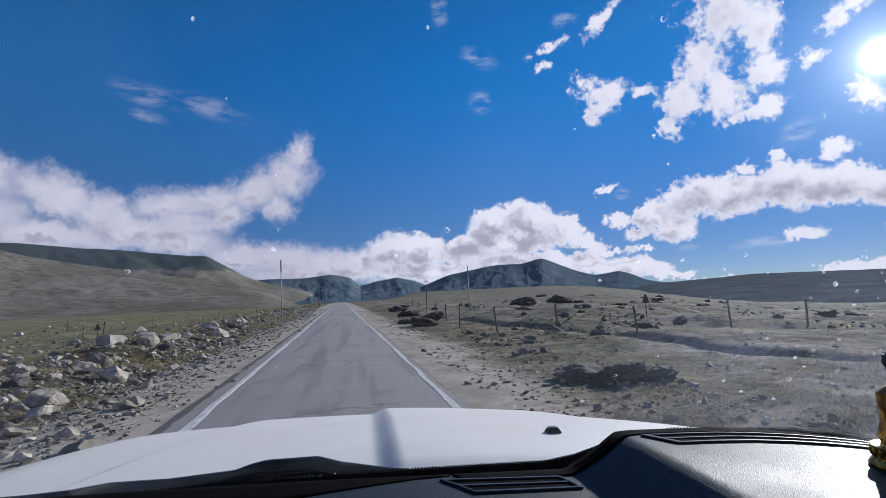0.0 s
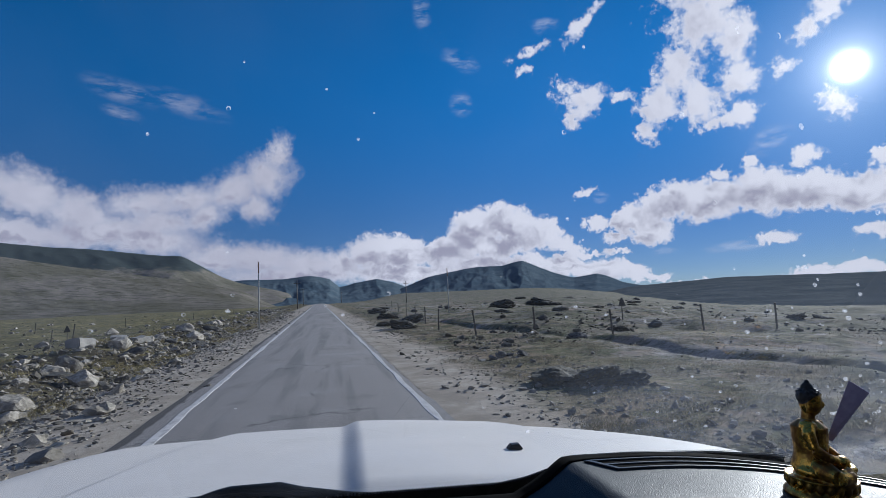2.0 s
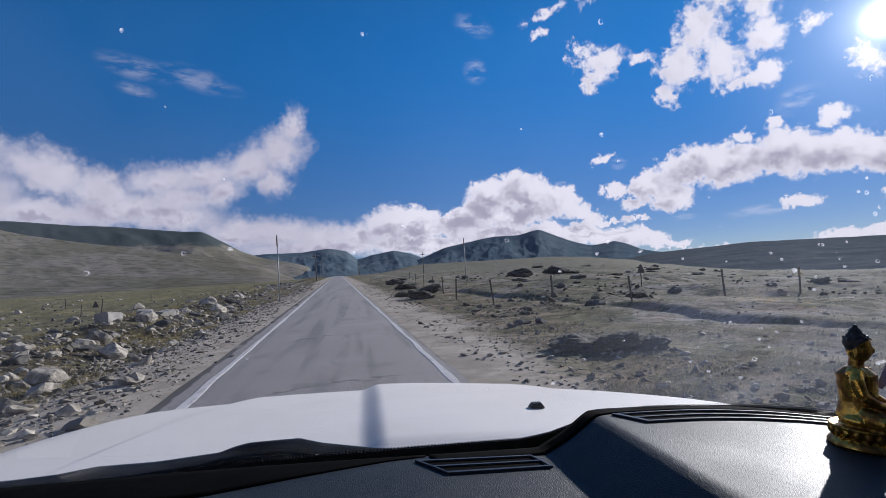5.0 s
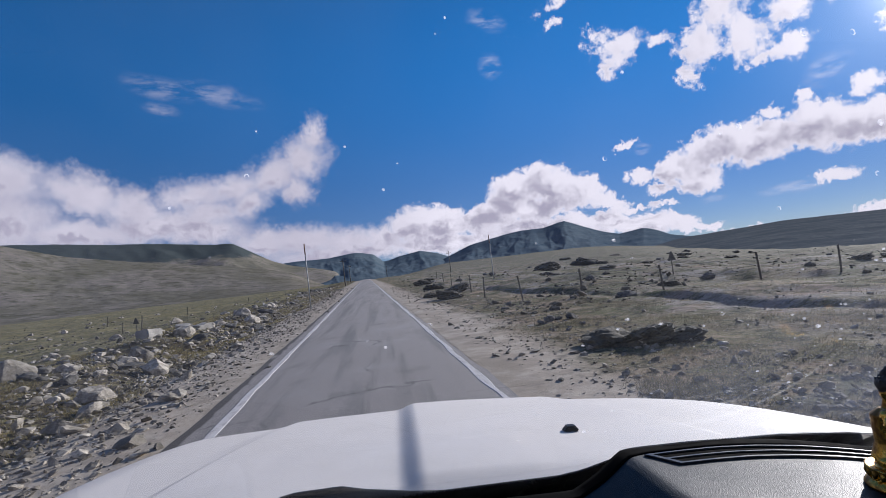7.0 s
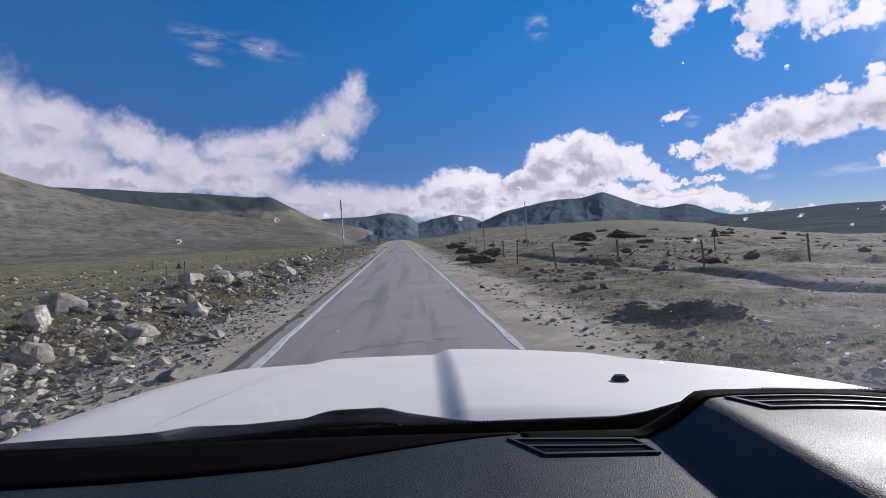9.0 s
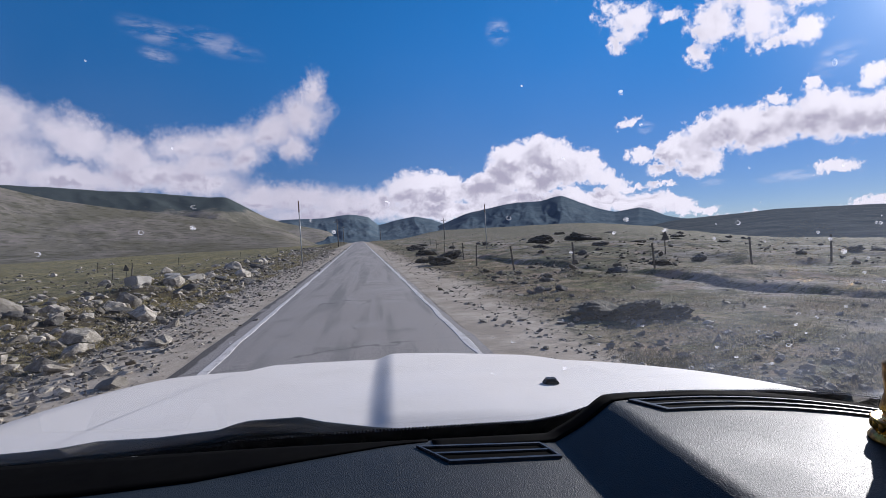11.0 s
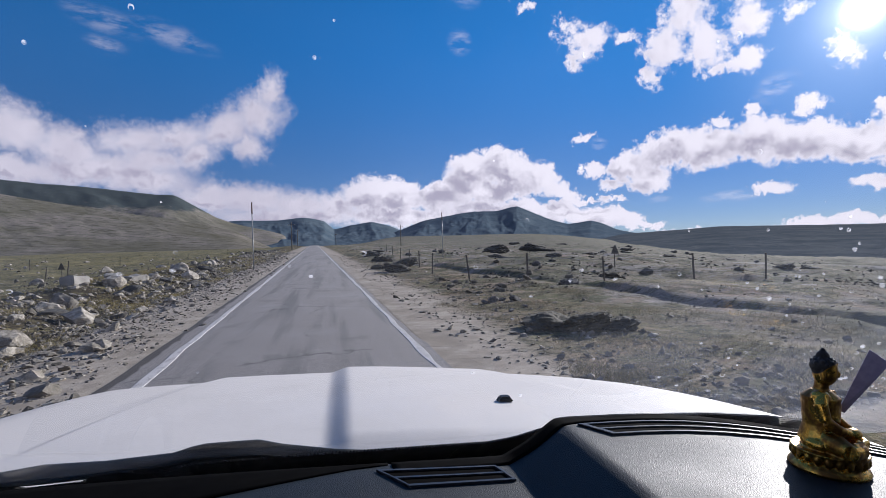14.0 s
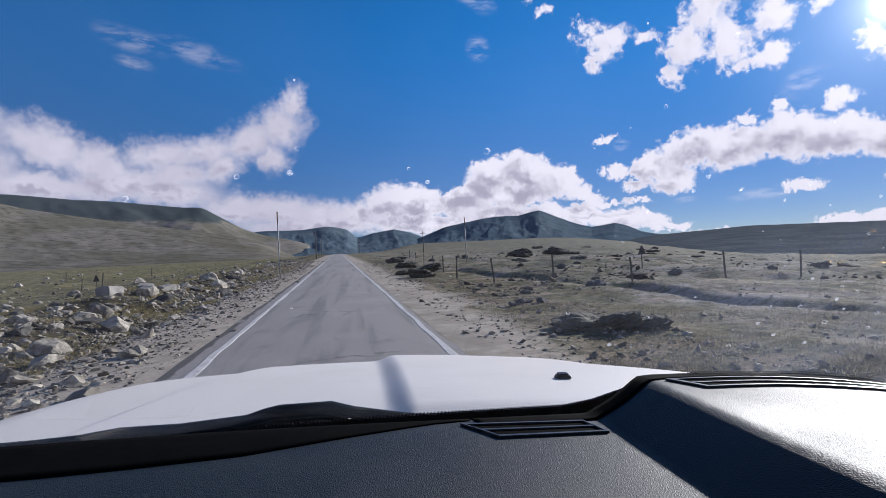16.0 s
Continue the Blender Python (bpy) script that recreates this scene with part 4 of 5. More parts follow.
# ---- roadside things ----
def concrete_block(x, y, turn, lx, ly, lz, tilt):
    bm = bmesh.new()
    box(bm, (-lx / 2, -ly / 2, -0.12), (lx / 2, ly / 2, lz), 0.03)
    bmesh.ops.subdivide_edges(bm, edges=[e for e in bm.edges if e.calc_length() > 0.2], cuts=2, use_grid_fill=True)
    for v in bm.verts:
        v.co += 0.05 * noise.noise_vector(v.co * 3 + Vector((x, y, 0)))
    ob = part("concrete_block", bm, M_CONCRETE)
    ob.matrix_world = pose(x, y, rest_on(x, y), tilt, tilt * 0.6, turn)
    return tagged(ob, "weathered grey concrete kerb block on the stony verge", "concrete block", "kerb blocks beside the road")


for x, y, turn, tilt in ((-8.8, 20.4, -16, -7), (-8.8, 23.6, 18, 8), (-8.6, 25.4, -25, 5)):
    concrete_block(x, y, turn, 0.55, 0.8, 0.3, tilt)


def road_pole(x, y, height):
    """A slim steel pole with a brown band near its top."""
    base = new("roadside_pole")
    base.location = (x, y, rest_on(x, y) - 0.05)
    bm = bmesh.new()
    tube(bm, [(0, 0, -0.2), (0, 0, height * 0.83)], [0.04, 0.035])
    part("shaft", bm, M_STEEL, base, "galvanised steel shaft", True)
    bm = bmesh.new()
    tube(bm, [(0, 0, height * 0.83), (0, 0, height)], [0.043, 0.043])
    part("upper_band", bm, M_RUST, base, "brown upper section", True)
    return tagged(base, "slim galvanised steel pole on the gravel verge", "pole", "roadside poles")


road_pole(-4.9, 35.5, 4.5)
road_pole(10.0, 45.0, 4.2)


def utility_pole(x, y, height):
    base = new("utility_pole")
    base.location = (x, y, rest_on(x, y) - 0.1)
    bm = bmesh.new()
    tube(bm, [(0, 0, -0.4), (0, 0, height)], [0.14, 0.09])
    part("shaft", bm, M_WOOD, base, smooth=True)
    bm = bmesh.new()
    box(bm, (-0.8, -0.05, height - 0.75), (0.8, 0.05, height - 0.63), 0.01)
    part("crossarm", bm, M_WOOD, base)
    for dx in (-0.7, 0.0, 0.7):
        bm = bmesh.new()
        tube(bm, [(dx, 0, height - 0.63), (dx, 0, height - 0.45)], [0.04, 0.03], 8)
        part("insulator", bm, M_CONCRETE, base)
    return tagged(base, "grey utility pole with a crossarm far along the road", "utility pole", "utility poles")


for x, y in ((-9, 130), (-12, 205), (3.5, 290), (22, 160)):
    utility_pole(x, y, 7.0)


def fence_post(x, y, lean):
    bm = bmesh.new()
    tube(bm, [(0, 0, -0.25), (0.01, 0.005, 0.5), (0.0, 0.0, 1.05)], [0.045, 0.04, 0.042], 8)
    ob = part("fence_post", bm, M_WOOD)
    ob.matrix_world = pose(x, y, rest_on(x, y), lean, lean * 0.7, 40 * x)
    return tagged(ob, "thin grey weathered fence post standing in the grass", "fence post", "fence posts")


for x, y, lean in ((13.8, 17.2, 2), (10.2, 17.6, -3), (7.4, 18.4, 2), (5.7, 20.6, 5), (5.0, 25, -2), (5.4, 31, 1), (5.9, 38, 2), (6.4, 47, -1), (7, 58, 1),
                   (7.6, 70, 0), (17.4, 17.5, 1), (-16.4, 37, 5), (-20, 42, -4), (-26, 72, 2), (-30, 60, -3), (-22, 88, 1), (-19, 104, 2)):
    fence_post(x, y, lean)
for pts in (((13.8, 17.2), (10.2, 17.6), (7.4, 18.4), (5.7, 20.6), (5.0, 25), (5.4, 31), (5.9, 38), (6.4, 47), (7, 58), (7.6, 70)),):
    for h in (0.45, 0.9):
        bm = bmesh.new()
        tube(bm, [(x, y, rest_on(x, y) + h) for x, y in pts], [0.004] * len(pts), 4)
        tagged(part("fence_wire", bm, M_STEEL), "thin steel wire strung between the fence posts", "fence wire", "fence wires")


def marker_plate(x, y):
    """A small dark three-cornered plate on a stake."""
    base = new("marker_sign")
    base.location = (x, y, rest_on(x, y) - 0.05)
    bm = bmesh.new()
    tube(bm, [(0, 0, -0.2), (0, 0, 1.15)], [0.03, 0.025], 8)
    part("stake", bm, M_WOOD, base, smooth=True)
    bm = bmesh.new()
    corners = [(-0.22, 0.75), (0.22, 0.75), (0.04, 1.2), (-0.04, 1.2)]
    front = [bm.verts.new((px, -0.05, pz)) for px, pz in corners]
    rear = [bm.verts.new((px, -0.03, pz)) for px, pz in corners]
    bm.faces.new(front)
    bm.faces.new(rear[::-1])
    for k in range(4):
        bm.faces.new((front[k], rear[k], rear[(k + 1) % 4], front[(k + 1) % 4]))
    part("plate", bm, M_DARK_ROCK, base, "dark weathered three-cornered plate")
    return tagged(base, "small dark three-cornered plate on a stake in the grass", "sign", "marker plates")


marker_plate(-18.5, 41.0)
marker_plate(14.5, 24.0)


def guard_block(x, y, turn):
    """A wedge-topped concrete guard block."""
    bm = bmesh.new()
    box(bm, (-0.35, -0.55, -0.1), (0.35, 0.55, 0.75), 0.02)
    for v in bm.verts:
        if v.co.z > 0.5:
            v.co.z -= 0.25 * smooth(v.co.y, -0.1, 0.55)
            v.co.x *= 0.8
    ob = part("guard_block", bm, M_CONCRETE)
    ob.matrix_world = pose(x, y, rest_on(x, y), 0, 0, turn)
    return tagged(ob, "wedge-topped grey concrete guard block beside the culvert", "guard block", "guard blocks")


for x, y, turn in ((-4.6, -5.0, 4), (-4.7, -7.2, 0), (-4.7, -9.4, 2), (3.0, -3.6, 0), (3.0, -5.4, 0), (3.1, -7.2, 0)):
    guard_block(x, y, turn)
bm = bmesh.new()
box(bm, (2.95, -13.0, -0.3), (3.35, -8.2, 0.55), 0.03)
tagged(part("parapet", bm, M_CONCRETE), "low weathered concrete parapet wall over a culvert", "parapet")
bm = bmesh.new()
sheet(bm, lambda u, y: Vector((-5.4 - 0.12 * u + 0.05 * math.sin(y * 0.7), y, -0.35 + 0.95 * u)), (0.0, 0.5, 1.0), linspace(-58, -22, 40), 0.3, Vector((-1, 0, 0)))
tagged(part("retaining_wall", bm, M_CONCRETE), "low rough concrete retaining wall beside a roadside gutter", "retaining wall")


# ---- the car: local axes from the driver's eye point, x right, y ahead, 1.62 m above the road ----
EYE, LEAN = 1.62, 3.4
car = new("car")
car.matrix_world = Matrix.Translation((0, 0, EYE)) @ pose(0, 0, 0, 0, LEAN, 0) @ Matrix.Translation((0, 0, -EYE))
tagged(car, "white off-road car with a black dashboard seen from inside", "car")
CAR_X = 0.15


def up(x, y, z):
    return Vector((x, y, z + EYE))


def crease_x(y):
    return -0.37 - 0.19 * (1.95 - y)


def hood_z(x, y):
    d = y - 0.95
    z = -0.335 - 0.0263 * d - 0.0714 * d * d - (0.048 if x < CAR_X else 0.0566) * (x - CAR_X) ** 2
    z += 0.021 * smooth(x, 0.018 + 0.020 * (y - 1.04), 0.080 + 0.034 * (y - 1.04)) * smooth(y, 0.90, 1.02) - 0.0076 * smooth(x, 0.12, 0.645)
    for side in (-1, 1):
        u = CAR_X + side * (x - CAR_X)
        c = crease_x(y)
        z -= 0.009 * smooth(-u, -c - 0.004, -c + 0.018) * smooth(y, 0.95, 1.5)
        z -= 0.006 * smooth(-u, -c, -c + 0.10) * smooth(y, 1.2, 1.9)
    z -= 0.463 * max(0.0, -0.7385 - x) ** 1.7 + 2.0 * max(0.0, x - 1.36) ** 1.7
    nose = 2.045 + min((0.169 if x < CAR_X else 0.0845) * abs((x - CAR_X) / 0.9) ** 3, 0.14)
    z -= 2.6 * max(0.0, y - nose) ** 1.5
    return z


bm = bmesh.new()
sheet(bm, lambda x, y: up(x, y, hood_z(x, y)), linspace(-0.90, 1.42, 330), linspace(0.86, 2.28, 96), 0.012)
hood = part("hood", bm, M_PAINT, car, "glossy white hood with a raised spine", True)
for side, xs in ((-1, linspace(-1.02, -0.905, 12)), (1, linspace(1.425, 1.5, 12))):
    bm = bmesh.new()
    sheet(bm, lambda x, y: up(x, y, hood_z(x, y) - (0.10 if side < 0 else 0.004)), xs, linspace(0.5, 2.18, 40), 0.012)
    x0 = xs[0] if side < 0 else xs[-1]
    box(bm, (min(x0, x0 + side * 0.02), 0.5, EYE - 1.15), (max(x0, x0 + side * 0.02), 2.15, EYE - (0.80 if side < 0 else 0.58)), 0.005)
    part("fender", bm, M_PAINT, car, "white front fender", True)
bm = bmesh.new()
box(bm, (-0.88, 2.24, EYE - 1.2), (1.40, 2.40, EYE - 0.68), 0.04)
part("front_bumper", bm, M_PAINT, car)


def washer_nozzle(x, y):
    bm = bmesh.new()
    z = hood_z(x, y)
    box(bm, (x - 0.02, y - 0.012, EYE + z - 0.002), (x + 0.02, y + 0.014, EYE + z + 0.014), 0.004)
    for v in bm.verts:
        if v.co.z > EYE + z + 0.005:
            v.co.x = x + (v.co.x - x) * 0.7
    part("washer_nozzle", bm, M_BLACK, hood, "small black washer nozzle")


washer_nozzle(0.472, 1.246)


# windscreen plane
def glass_y(z):
    return (0.34 - z) / 0.75


FRIT = [(-0.9, -0.362), (-0.53, -0.343), (-0.435, -0.334), (-0.425, -0.345), (-0.335, -0.334), (-0.325, -0.316), (-0.265, -0.304), (-0.258, -0.314),
        (-0.200, -0.311), (-0.190, -0.297), (-0.12, -0.291), (0.0, -0.285), (0.10, -0.282), (0.29, -0.277), (0.33, -0.265), (0.365, -0.241), (0.40, -0.220),
        (0.46, -0.211), (0.65, -0.219), (0.80, -0.238), (0.92, -0.262), (1.05, -0.29)]


def frit_top(x):
    return float(np.interp(x, [p[0] for p in FRIT], [p[1] for p in FRIT]))


windscreen = new("windscreen")
windscreen.parent = car
bm = bmesh.new()
sheet(bm, lambda x, v: up(x, glass_y(-0.385 + v * (frit_top(x) + 0.385)), -0.385 + v * (frit_top(x) + 0.385)),
      linspace(-0.9, 1.05, 200), (0.0, 0.5, 1.0), 0.003, Vector((0, 0.6, 0.8)))
# the row of dots along the enamel's upper edge
x = -0.425
while x < 1.0:
    for row, size in ((0.0024, 0.0027), (0.0066, 0.0017)):
        z0 = frit_top(x) + row
        q = [up(x + dx * size, glass_y(z0 + dz * size), z0 + dz * size) for dx, dz in ((-1, 0), (0, -1), (1, 0), (0, 1))]
        bm.faces.new([bm.verts.new(p) for p in q])
    x += 0.0055
part("enamel_band", bm, M_FRIT, windscreen, "black enamel band with a dotted edge")

M_GLASS = bpy.data.materials.new("clear_glass")
M_GLASS.use_nodes = True
gn = Net(M_GLASS.node_tree)
M_GLASS.node_tree.nodes.clear()
clear, shine = gn.add("ShaderNodeBsdfTransparent"), gn.add("ShaderNodeBsdfGlossy")
clear.inputs[0].default_value = (0.97, 0.98, 0.98, 1)
shine.inputs["Roughness"].default_value = 0.02
both = gn.add("ShaderNodeMixShader")
facing = gn.add("ShaderNodeFresnel")
facing.inputs["IOR"].default_value = 1.5
gn.put(both.inputs[0], gn.math("MULTIPLY", facing.outputs[0], 0.7, clamp=True))
gn.put(both.inputs[1], clear.outputs[0])
gn.put(both.inputs[2], shine.outputs[0])
# thin dust film on the glass; its blue tint also imitates glare haze
film_dust_haze, dusty = gn.add("ShaderNodeBsdfTranslucent"), gn.add("ShaderNodeMixShader")
film_dust_haze.inputs[0].default_value = (0.74, 0.82, 1.0, 1)
spread = gn.noise(gn.add("ShaderNodeTexCoord").outputs["Object"], 5.0, 5.0, 0.6)
on_pane = gn.add("ShaderNodeSeparateXYZ")
gn.put(on_pane.inputs[0], gn.add("ShaderNodeTexCoord").outputs["Object"])
# smeared dust low on the right, thickened to imitate the sun's glare
smear_glare = gn.math("MULTIPLY", gn.step(on_pane.outputs[0], 0.15, 0.75), gn.step(on_pane.outputs[2], EYE + 0.12, EYE - 0.08))
thin_film = gn.step(spread, 0.35, 0.7, 0.003, 0.017)
gn.put(dusty.inputs[0], gn.math("ADD", thin_film, gn.math("MULTIPLY", smear_glare, gn.step(spread, 0.3, 0.7, 0.03, 0.085))))
gn.put(dusty.inputs[1], both.outputs[0])
gn.put(dusty.inputs[2], film_dust_haze.outputs[0])
gn.put(gn.add("ShaderNodeOutputMaterial").inputs[0], dusty.outputs[0])

M_DROP = bpy.data.materials.new("dried_drop")
M_DROP.use_nodes = True
gn = Net(M_DROP.node_tree)
M_DROP.node_tree.nodes.clear()
clear, milky = gn.add("ShaderNodeBsdfTransparent"), gn.add("ShaderNodeBsdfTranslucent")
milky.inputs[0].default_value = (0.9, 0.9, 0.92, 1)
both = gn.add("ShaderNodeMixShader")
gn.put(both.inputs[0], gn.step(gn.noise(gn.add("ShaderNodeTexCoord").outputs["Object"], 500.0, 3.0), 0.35, 0.7, 0.10, 0.6))
gn.put(both.inputs[1], clear.outputs[0])
gn.put(both.inputs[2], milky.outputs[0])
gn.put(gn.add("ShaderNodeOutputMaterial").inputs[0], both.outputs[0])

bm = bmesh.new()
sheet(bm, lambda x, z: up(x, glass_y(z), z), linspace(-0.82, 1.34, 3), linspace(-0.33, 0.345, 3))
pane = part("pane", bm, M_GLASS, windscreen, "clear windscreen glass")
pane.visible_shadow = False
pane.data.flip_normals()   # its face is towards the driver
bm = bmesh.new()
rnd = random.Random(23)
for i in range(340):
    if i < 120:      # large dried drops, most of them high up and towards the sun
        x, z, size = -0.55 + 1.5 * rnd.random() ** 0.6, 0.0 + 0.26 * rnd.random(), rnd.uniform(0.0014, 0.0038)
    elif i < 205:   # splashes low down in front of the passenger's side
        x, z, size = 0.15 + 0.75 * rnd.random() ** 0.7, -0.17 + 0.2 * rnd.random(), rnd.uniform(0.0012, 0.0034)
    else:
        x, z, size = -0.6 + 1.6 * rnd.random() ** 0.42, -0.18 + 0.46 * rnd.random(), rnd.uniform(0.0005, 0.0013)
    size *= math.hypot(x, glass_y(z), z) / 0.55
    turn, tail = rnd.uniform(0, 6.3), rnd.uniform(0.0, 0.5)
    crescent = rnd.random() < 0.5 and size > 0.0016
    count = 14
    ring = []
    for k in range(count):
        a = k * 2 * math.pi / count
        q = size * rnd.uniform(0.92, 1.08) * (1 + tail * max(0.0, math.sin(a)))
        ring.append((q * 0.8 * math.cos(a), q * math.sin(a)))
    place_on = lambda px, pz: up(x + px - 0.7 * pz * x / glass_y(z), glass_y(z + 0.55 * pz) - 0.001, z + 0.55 * pz)
    outer = [bm.verts.new(place_on(px, pz)) for px, pz in ring]
    if crescent:
        sx, sz = 0.25 * size * math.cos(turn), 0.25 * size * math.sin(turn)
        inner = [bm.verts.new(place_on(0.68 * px + sx, 0.68 * pz + sz)) for px, pz in ring]
        for k in range(count):
            bm.faces.new((outer[k], outer[(k + 1) % count], inner[(k + 1) % count], inner[k]))
    else:
        bm.faces.new(outer)
drops = part("water_mark", bm, M_DROP, windscreen, "dried water marks on the glass")
drops.visible_shadow = False
tagged(drops, kind="stuff")

# wiper resting at the foot of the glass
wiper = new("wiper")
wiper.parent = car


def on_glass(x, z, out=0.012):
    return up(x, glass_y(z - 0.016) + out * 0.6, z - 0.016 + out * 0.8)


bm = bmesh.new()
tube(bm, [on_glass(-0.85, -0.348), on_glass(-0.62, -0.332), on_glass(-0.40, -0.316), on_glass(-0.24, -0.2945), on_glass(-0.16, -0.284), on_glass(-0.05, -0.280)],
     [0.008, 0.011, 0.012, 0.012, 0.012, 0.008], 8)
part("blade", bm, M_BLACK, wiper, "black rubber wiper blade", True)
bm = bmesh.new()
tube(bm, [on_glass(-0.60, -0.326), on_glass(-0.45, -0.313, 0.013), on_glass(-0.39, -0.307, 0.016), on_glass(-0.30, -0.297, 0.013), on_glass(-0.20, -0.281),
          on_glass(-0.170, -0.271, 0.014), on_glass(-0.150, -0.266, 0.014), on_glass(-0.075, -0.262, 0.014), on_glass(-0.04, -0.271), on_glass(0.04, -0.281, 0.008),
          on_glass(0.14, -0.287, 0.004)], [0.006, 0.008, 0.010, 0.009, 0.009, 0.010, 0.011, 0.011, 0.009, 0.006, 0.004], 10)
part("arm", bm, M_BLACK, wiper, "black wiper arm", True)


# dashboard: a low middle and a raised hump
def dash_edge(x):
    return 0.700 + 0.025 * smooth(x, 0.3, 0.4) - 1.5 * max(0.0, x - 0.47) ** 2 - 0.10 * max(0.0, -x) ** 2


def dash_z(x, y):
    e = dash_edge(x)
    z = -0.247 + 0.044 * min(1.0, max(0.0, (x - 0.276) / 0.086)) - 0.02 * smooth(x, 0.6, 1.1)
    z -= 0.004 * math.sin(3 * y)
    z -= 0.8 * max(0.0, 0.06 - (e - y)) ** 2
    z -= 0.9 * max(0.0, 0.33 - y) ** 1.5
    return z


dashboard = new("dashboard")
dashboard.parent = car
bm = bmesh.new()
sheet(bm, lambda x, v: up(x, 0.12 + v * (dash_edge(x) + 0.012 - 0.12), dash_z(x, 0.12 + v * (dash_edge(x) + 0.012 - 0.12))),
      linspace(-0.88, 1.12, 240), linspace(0, 1, 60), 0.25)
part("moulding", bm, M_SKIN, dashboard, "black leather-grained moulding", True)


# near edge of a black strip that stands in for shade on the dashboard
SHADE_X, SHADE_Y = (-0.88, -0.5, -0.343, -0.27, -0.158, -0.06, 0.06, 0.12), (0.565, 0.582, 0.593, 0.602, 0.620, 0.655, 0.697, 0.708)


def shade_at(x, v):
    y0, y1 = float(np.interp(x, SHADE_X, SHADE_Y)), dash_edge(x) + 0.014
    y = y0 + v * (y1 - y0)
    return up(x, y, dash_z(x, y) + 0.0015)


bm = bmesh.new()
sheet(bm, shade_at, linspace(-0.87, 0.11, 60), linspace(0, 1, 8), 0.004)
part("shade_strip", bm, M_VOID, dashboard, "matt black strip standing in for shade at the foot of the glass", True)


# added black strip that hides the bright dashboard edge mirrored in the pane
bm = bmesh.new()
sheet(bm, lambda x, v: up(x, dash_edge(x) - 0.022 + v * 0.036, dash_z(x, dash_edge(x) - 0.022 + v * 0.036) + 0.0015), linspace(0.115, 1.10, 80), linspace(0, 1, 5), 0.004)
part("glint_cover", bm, M_VOID, dashboard, "matt black strip added along the glass to hide a glint", True)


def vent(name, corners, slots, bar):
    """A flat outlet: a satin frame round dark slots, corners as (x, y) left, low, right, top."""
    holder = new(name)
    holder.parent = dashboard

    def at(u, v, lift):
        n = len(corners) // 2
        near = corners[:n]
        far = corners[n:][::-1]
        k = min(int(u * (n - 1)), n - 2)
        f = u * (n - 1) - k
        a = Vector(near[k]).lerp(Vector(near[k + 1]), f)
        b = Vector(far[k]).lerp(Vector(far[k + 1]), f)
        p = a.lerp(b, v)
        return up(p.x, p.y, dash_z(p.x, p.y) + lift)
    us = linspace(0, 1, 24)
    bm = bmesh.new()
    for v0, v1 in ((0.0, bar), (1 - bar, 1.0)):
        sheet(bm, lambda u, v: at(u, v, 0.003), us, linspace(v0, v1, 3), 0.006)
    for u0, u1 in ((0.0, bar * 0.22), (1 - bar * 0.22, 1.0)):
        sheet(bm, lambda u, v: at(u, v, 0.003), linspace(u0, u1, 3), linspace(bar, 1 - bar, 4), 0.006)
    part("frame", bm, M_TRIM, holder, "satin dark grey frame")
    # no recess is cut: the slots' shade is a flat black sheet
    bm = bmesh.new()
    sheet(bm, lambda u, v: at(u, v, 0.0008), us, linspace(bar * 0.5, 1 - bar * 0.5, 3), 0.002)
    part("slot", bm, M_VOID, holder, "flat black sheet in place of shaded slots")
    for k in range(1, slots):
        c = bar + (1 - 2 * bar) * k / slots
        bm = bmesh.new()
        sheet(bm, lambda u, v: at(u, v, 0.0026), us, (c - bar * 0.45, c + bar * 0.45), 0.004)
        part("slat", bm, M_TRIM, holder)
    return holder


vent("middle_vent", [(0.128, 0.630), (0.172, 0.629), (0.217, 0.628), (0.266, 0.627), (0.253, 0.674), (0.20, 0.677), (0.145, 0.681), (0.092, 0.685)], 2, 0.09)
near = [(x, dash_edge(x) - 0.078) for x in linspace(0.415, 0.80, 8)]
far = [(x, dash_edge(x) - 0.030) for x in linspace(0.385, 0.78, 8)]
vent("side_vent", near + far[::-1], 2, 0.09)

# plain cabin that closes the car round and behind the eye
bm = bmesh.new()
box(bm, (-0.85, -1.6, EYE + 0.33), (1.38, -0.03, EYE + 0.36), 0.015)
part("headliner", bm, M_CABIN, car)
bm = bmesh.new()
sheet(bm, lambda x, y: up(x, y, 0.40 - 0.05 * ((x - 0.27) / 1.12) ** 4 - 0.03 * smooth(y, -0.3, 0.1)), linspace(-0.87, 1.41, 24), linspace(-1.64, -0.01, 20), 0.025)
part("roof", bm, M_PAINT, car, "white roof panel", True)
for side in (-1, 1):
    x = 0.27 + side * 1.12
    bm = bmesh.new()
    tube(bm, [up(x + side * 0.06, 0.42, -0.34), up(x, 0.18, 0.02), up(x - side * 0.09, -0.10, 0.34)], [0.03, 0.03, 0.035], 10)
    part("pillar", bm, M_CABIN, car, smooth=True)
    bm = bmesh.new()
    box(bm, (x - 0.02, -1.6, EYE - 1.15), (x + 0.02, 0.78, EYE - 0.30), 0.01)
    part("side_panel", bm, M_PAINT, car)
    bm = bmesh.new()
    box(bm, (x - 0.02, -1.6, EYE - 0.30), (x + 0.02, -0.25, EYE + 0.27), 0.01)
    part("rear_side", bm, M_CABIN, car)
bm = bmesh.new()
box(bm, (-0.84, -1.64, EYE - 1.15), (1.38, -1.6, EYE + 0.27), 0.01)
part("rear_panel", bm, M_CABIN, car)
bm = bmesh.new()
box(bm, (-0.84, -1.6, EYE - 1.2), (1.38, 0.5, EYE - 1.15), 0.01)
part("cabin_floor", bm, M_CABIN, car)
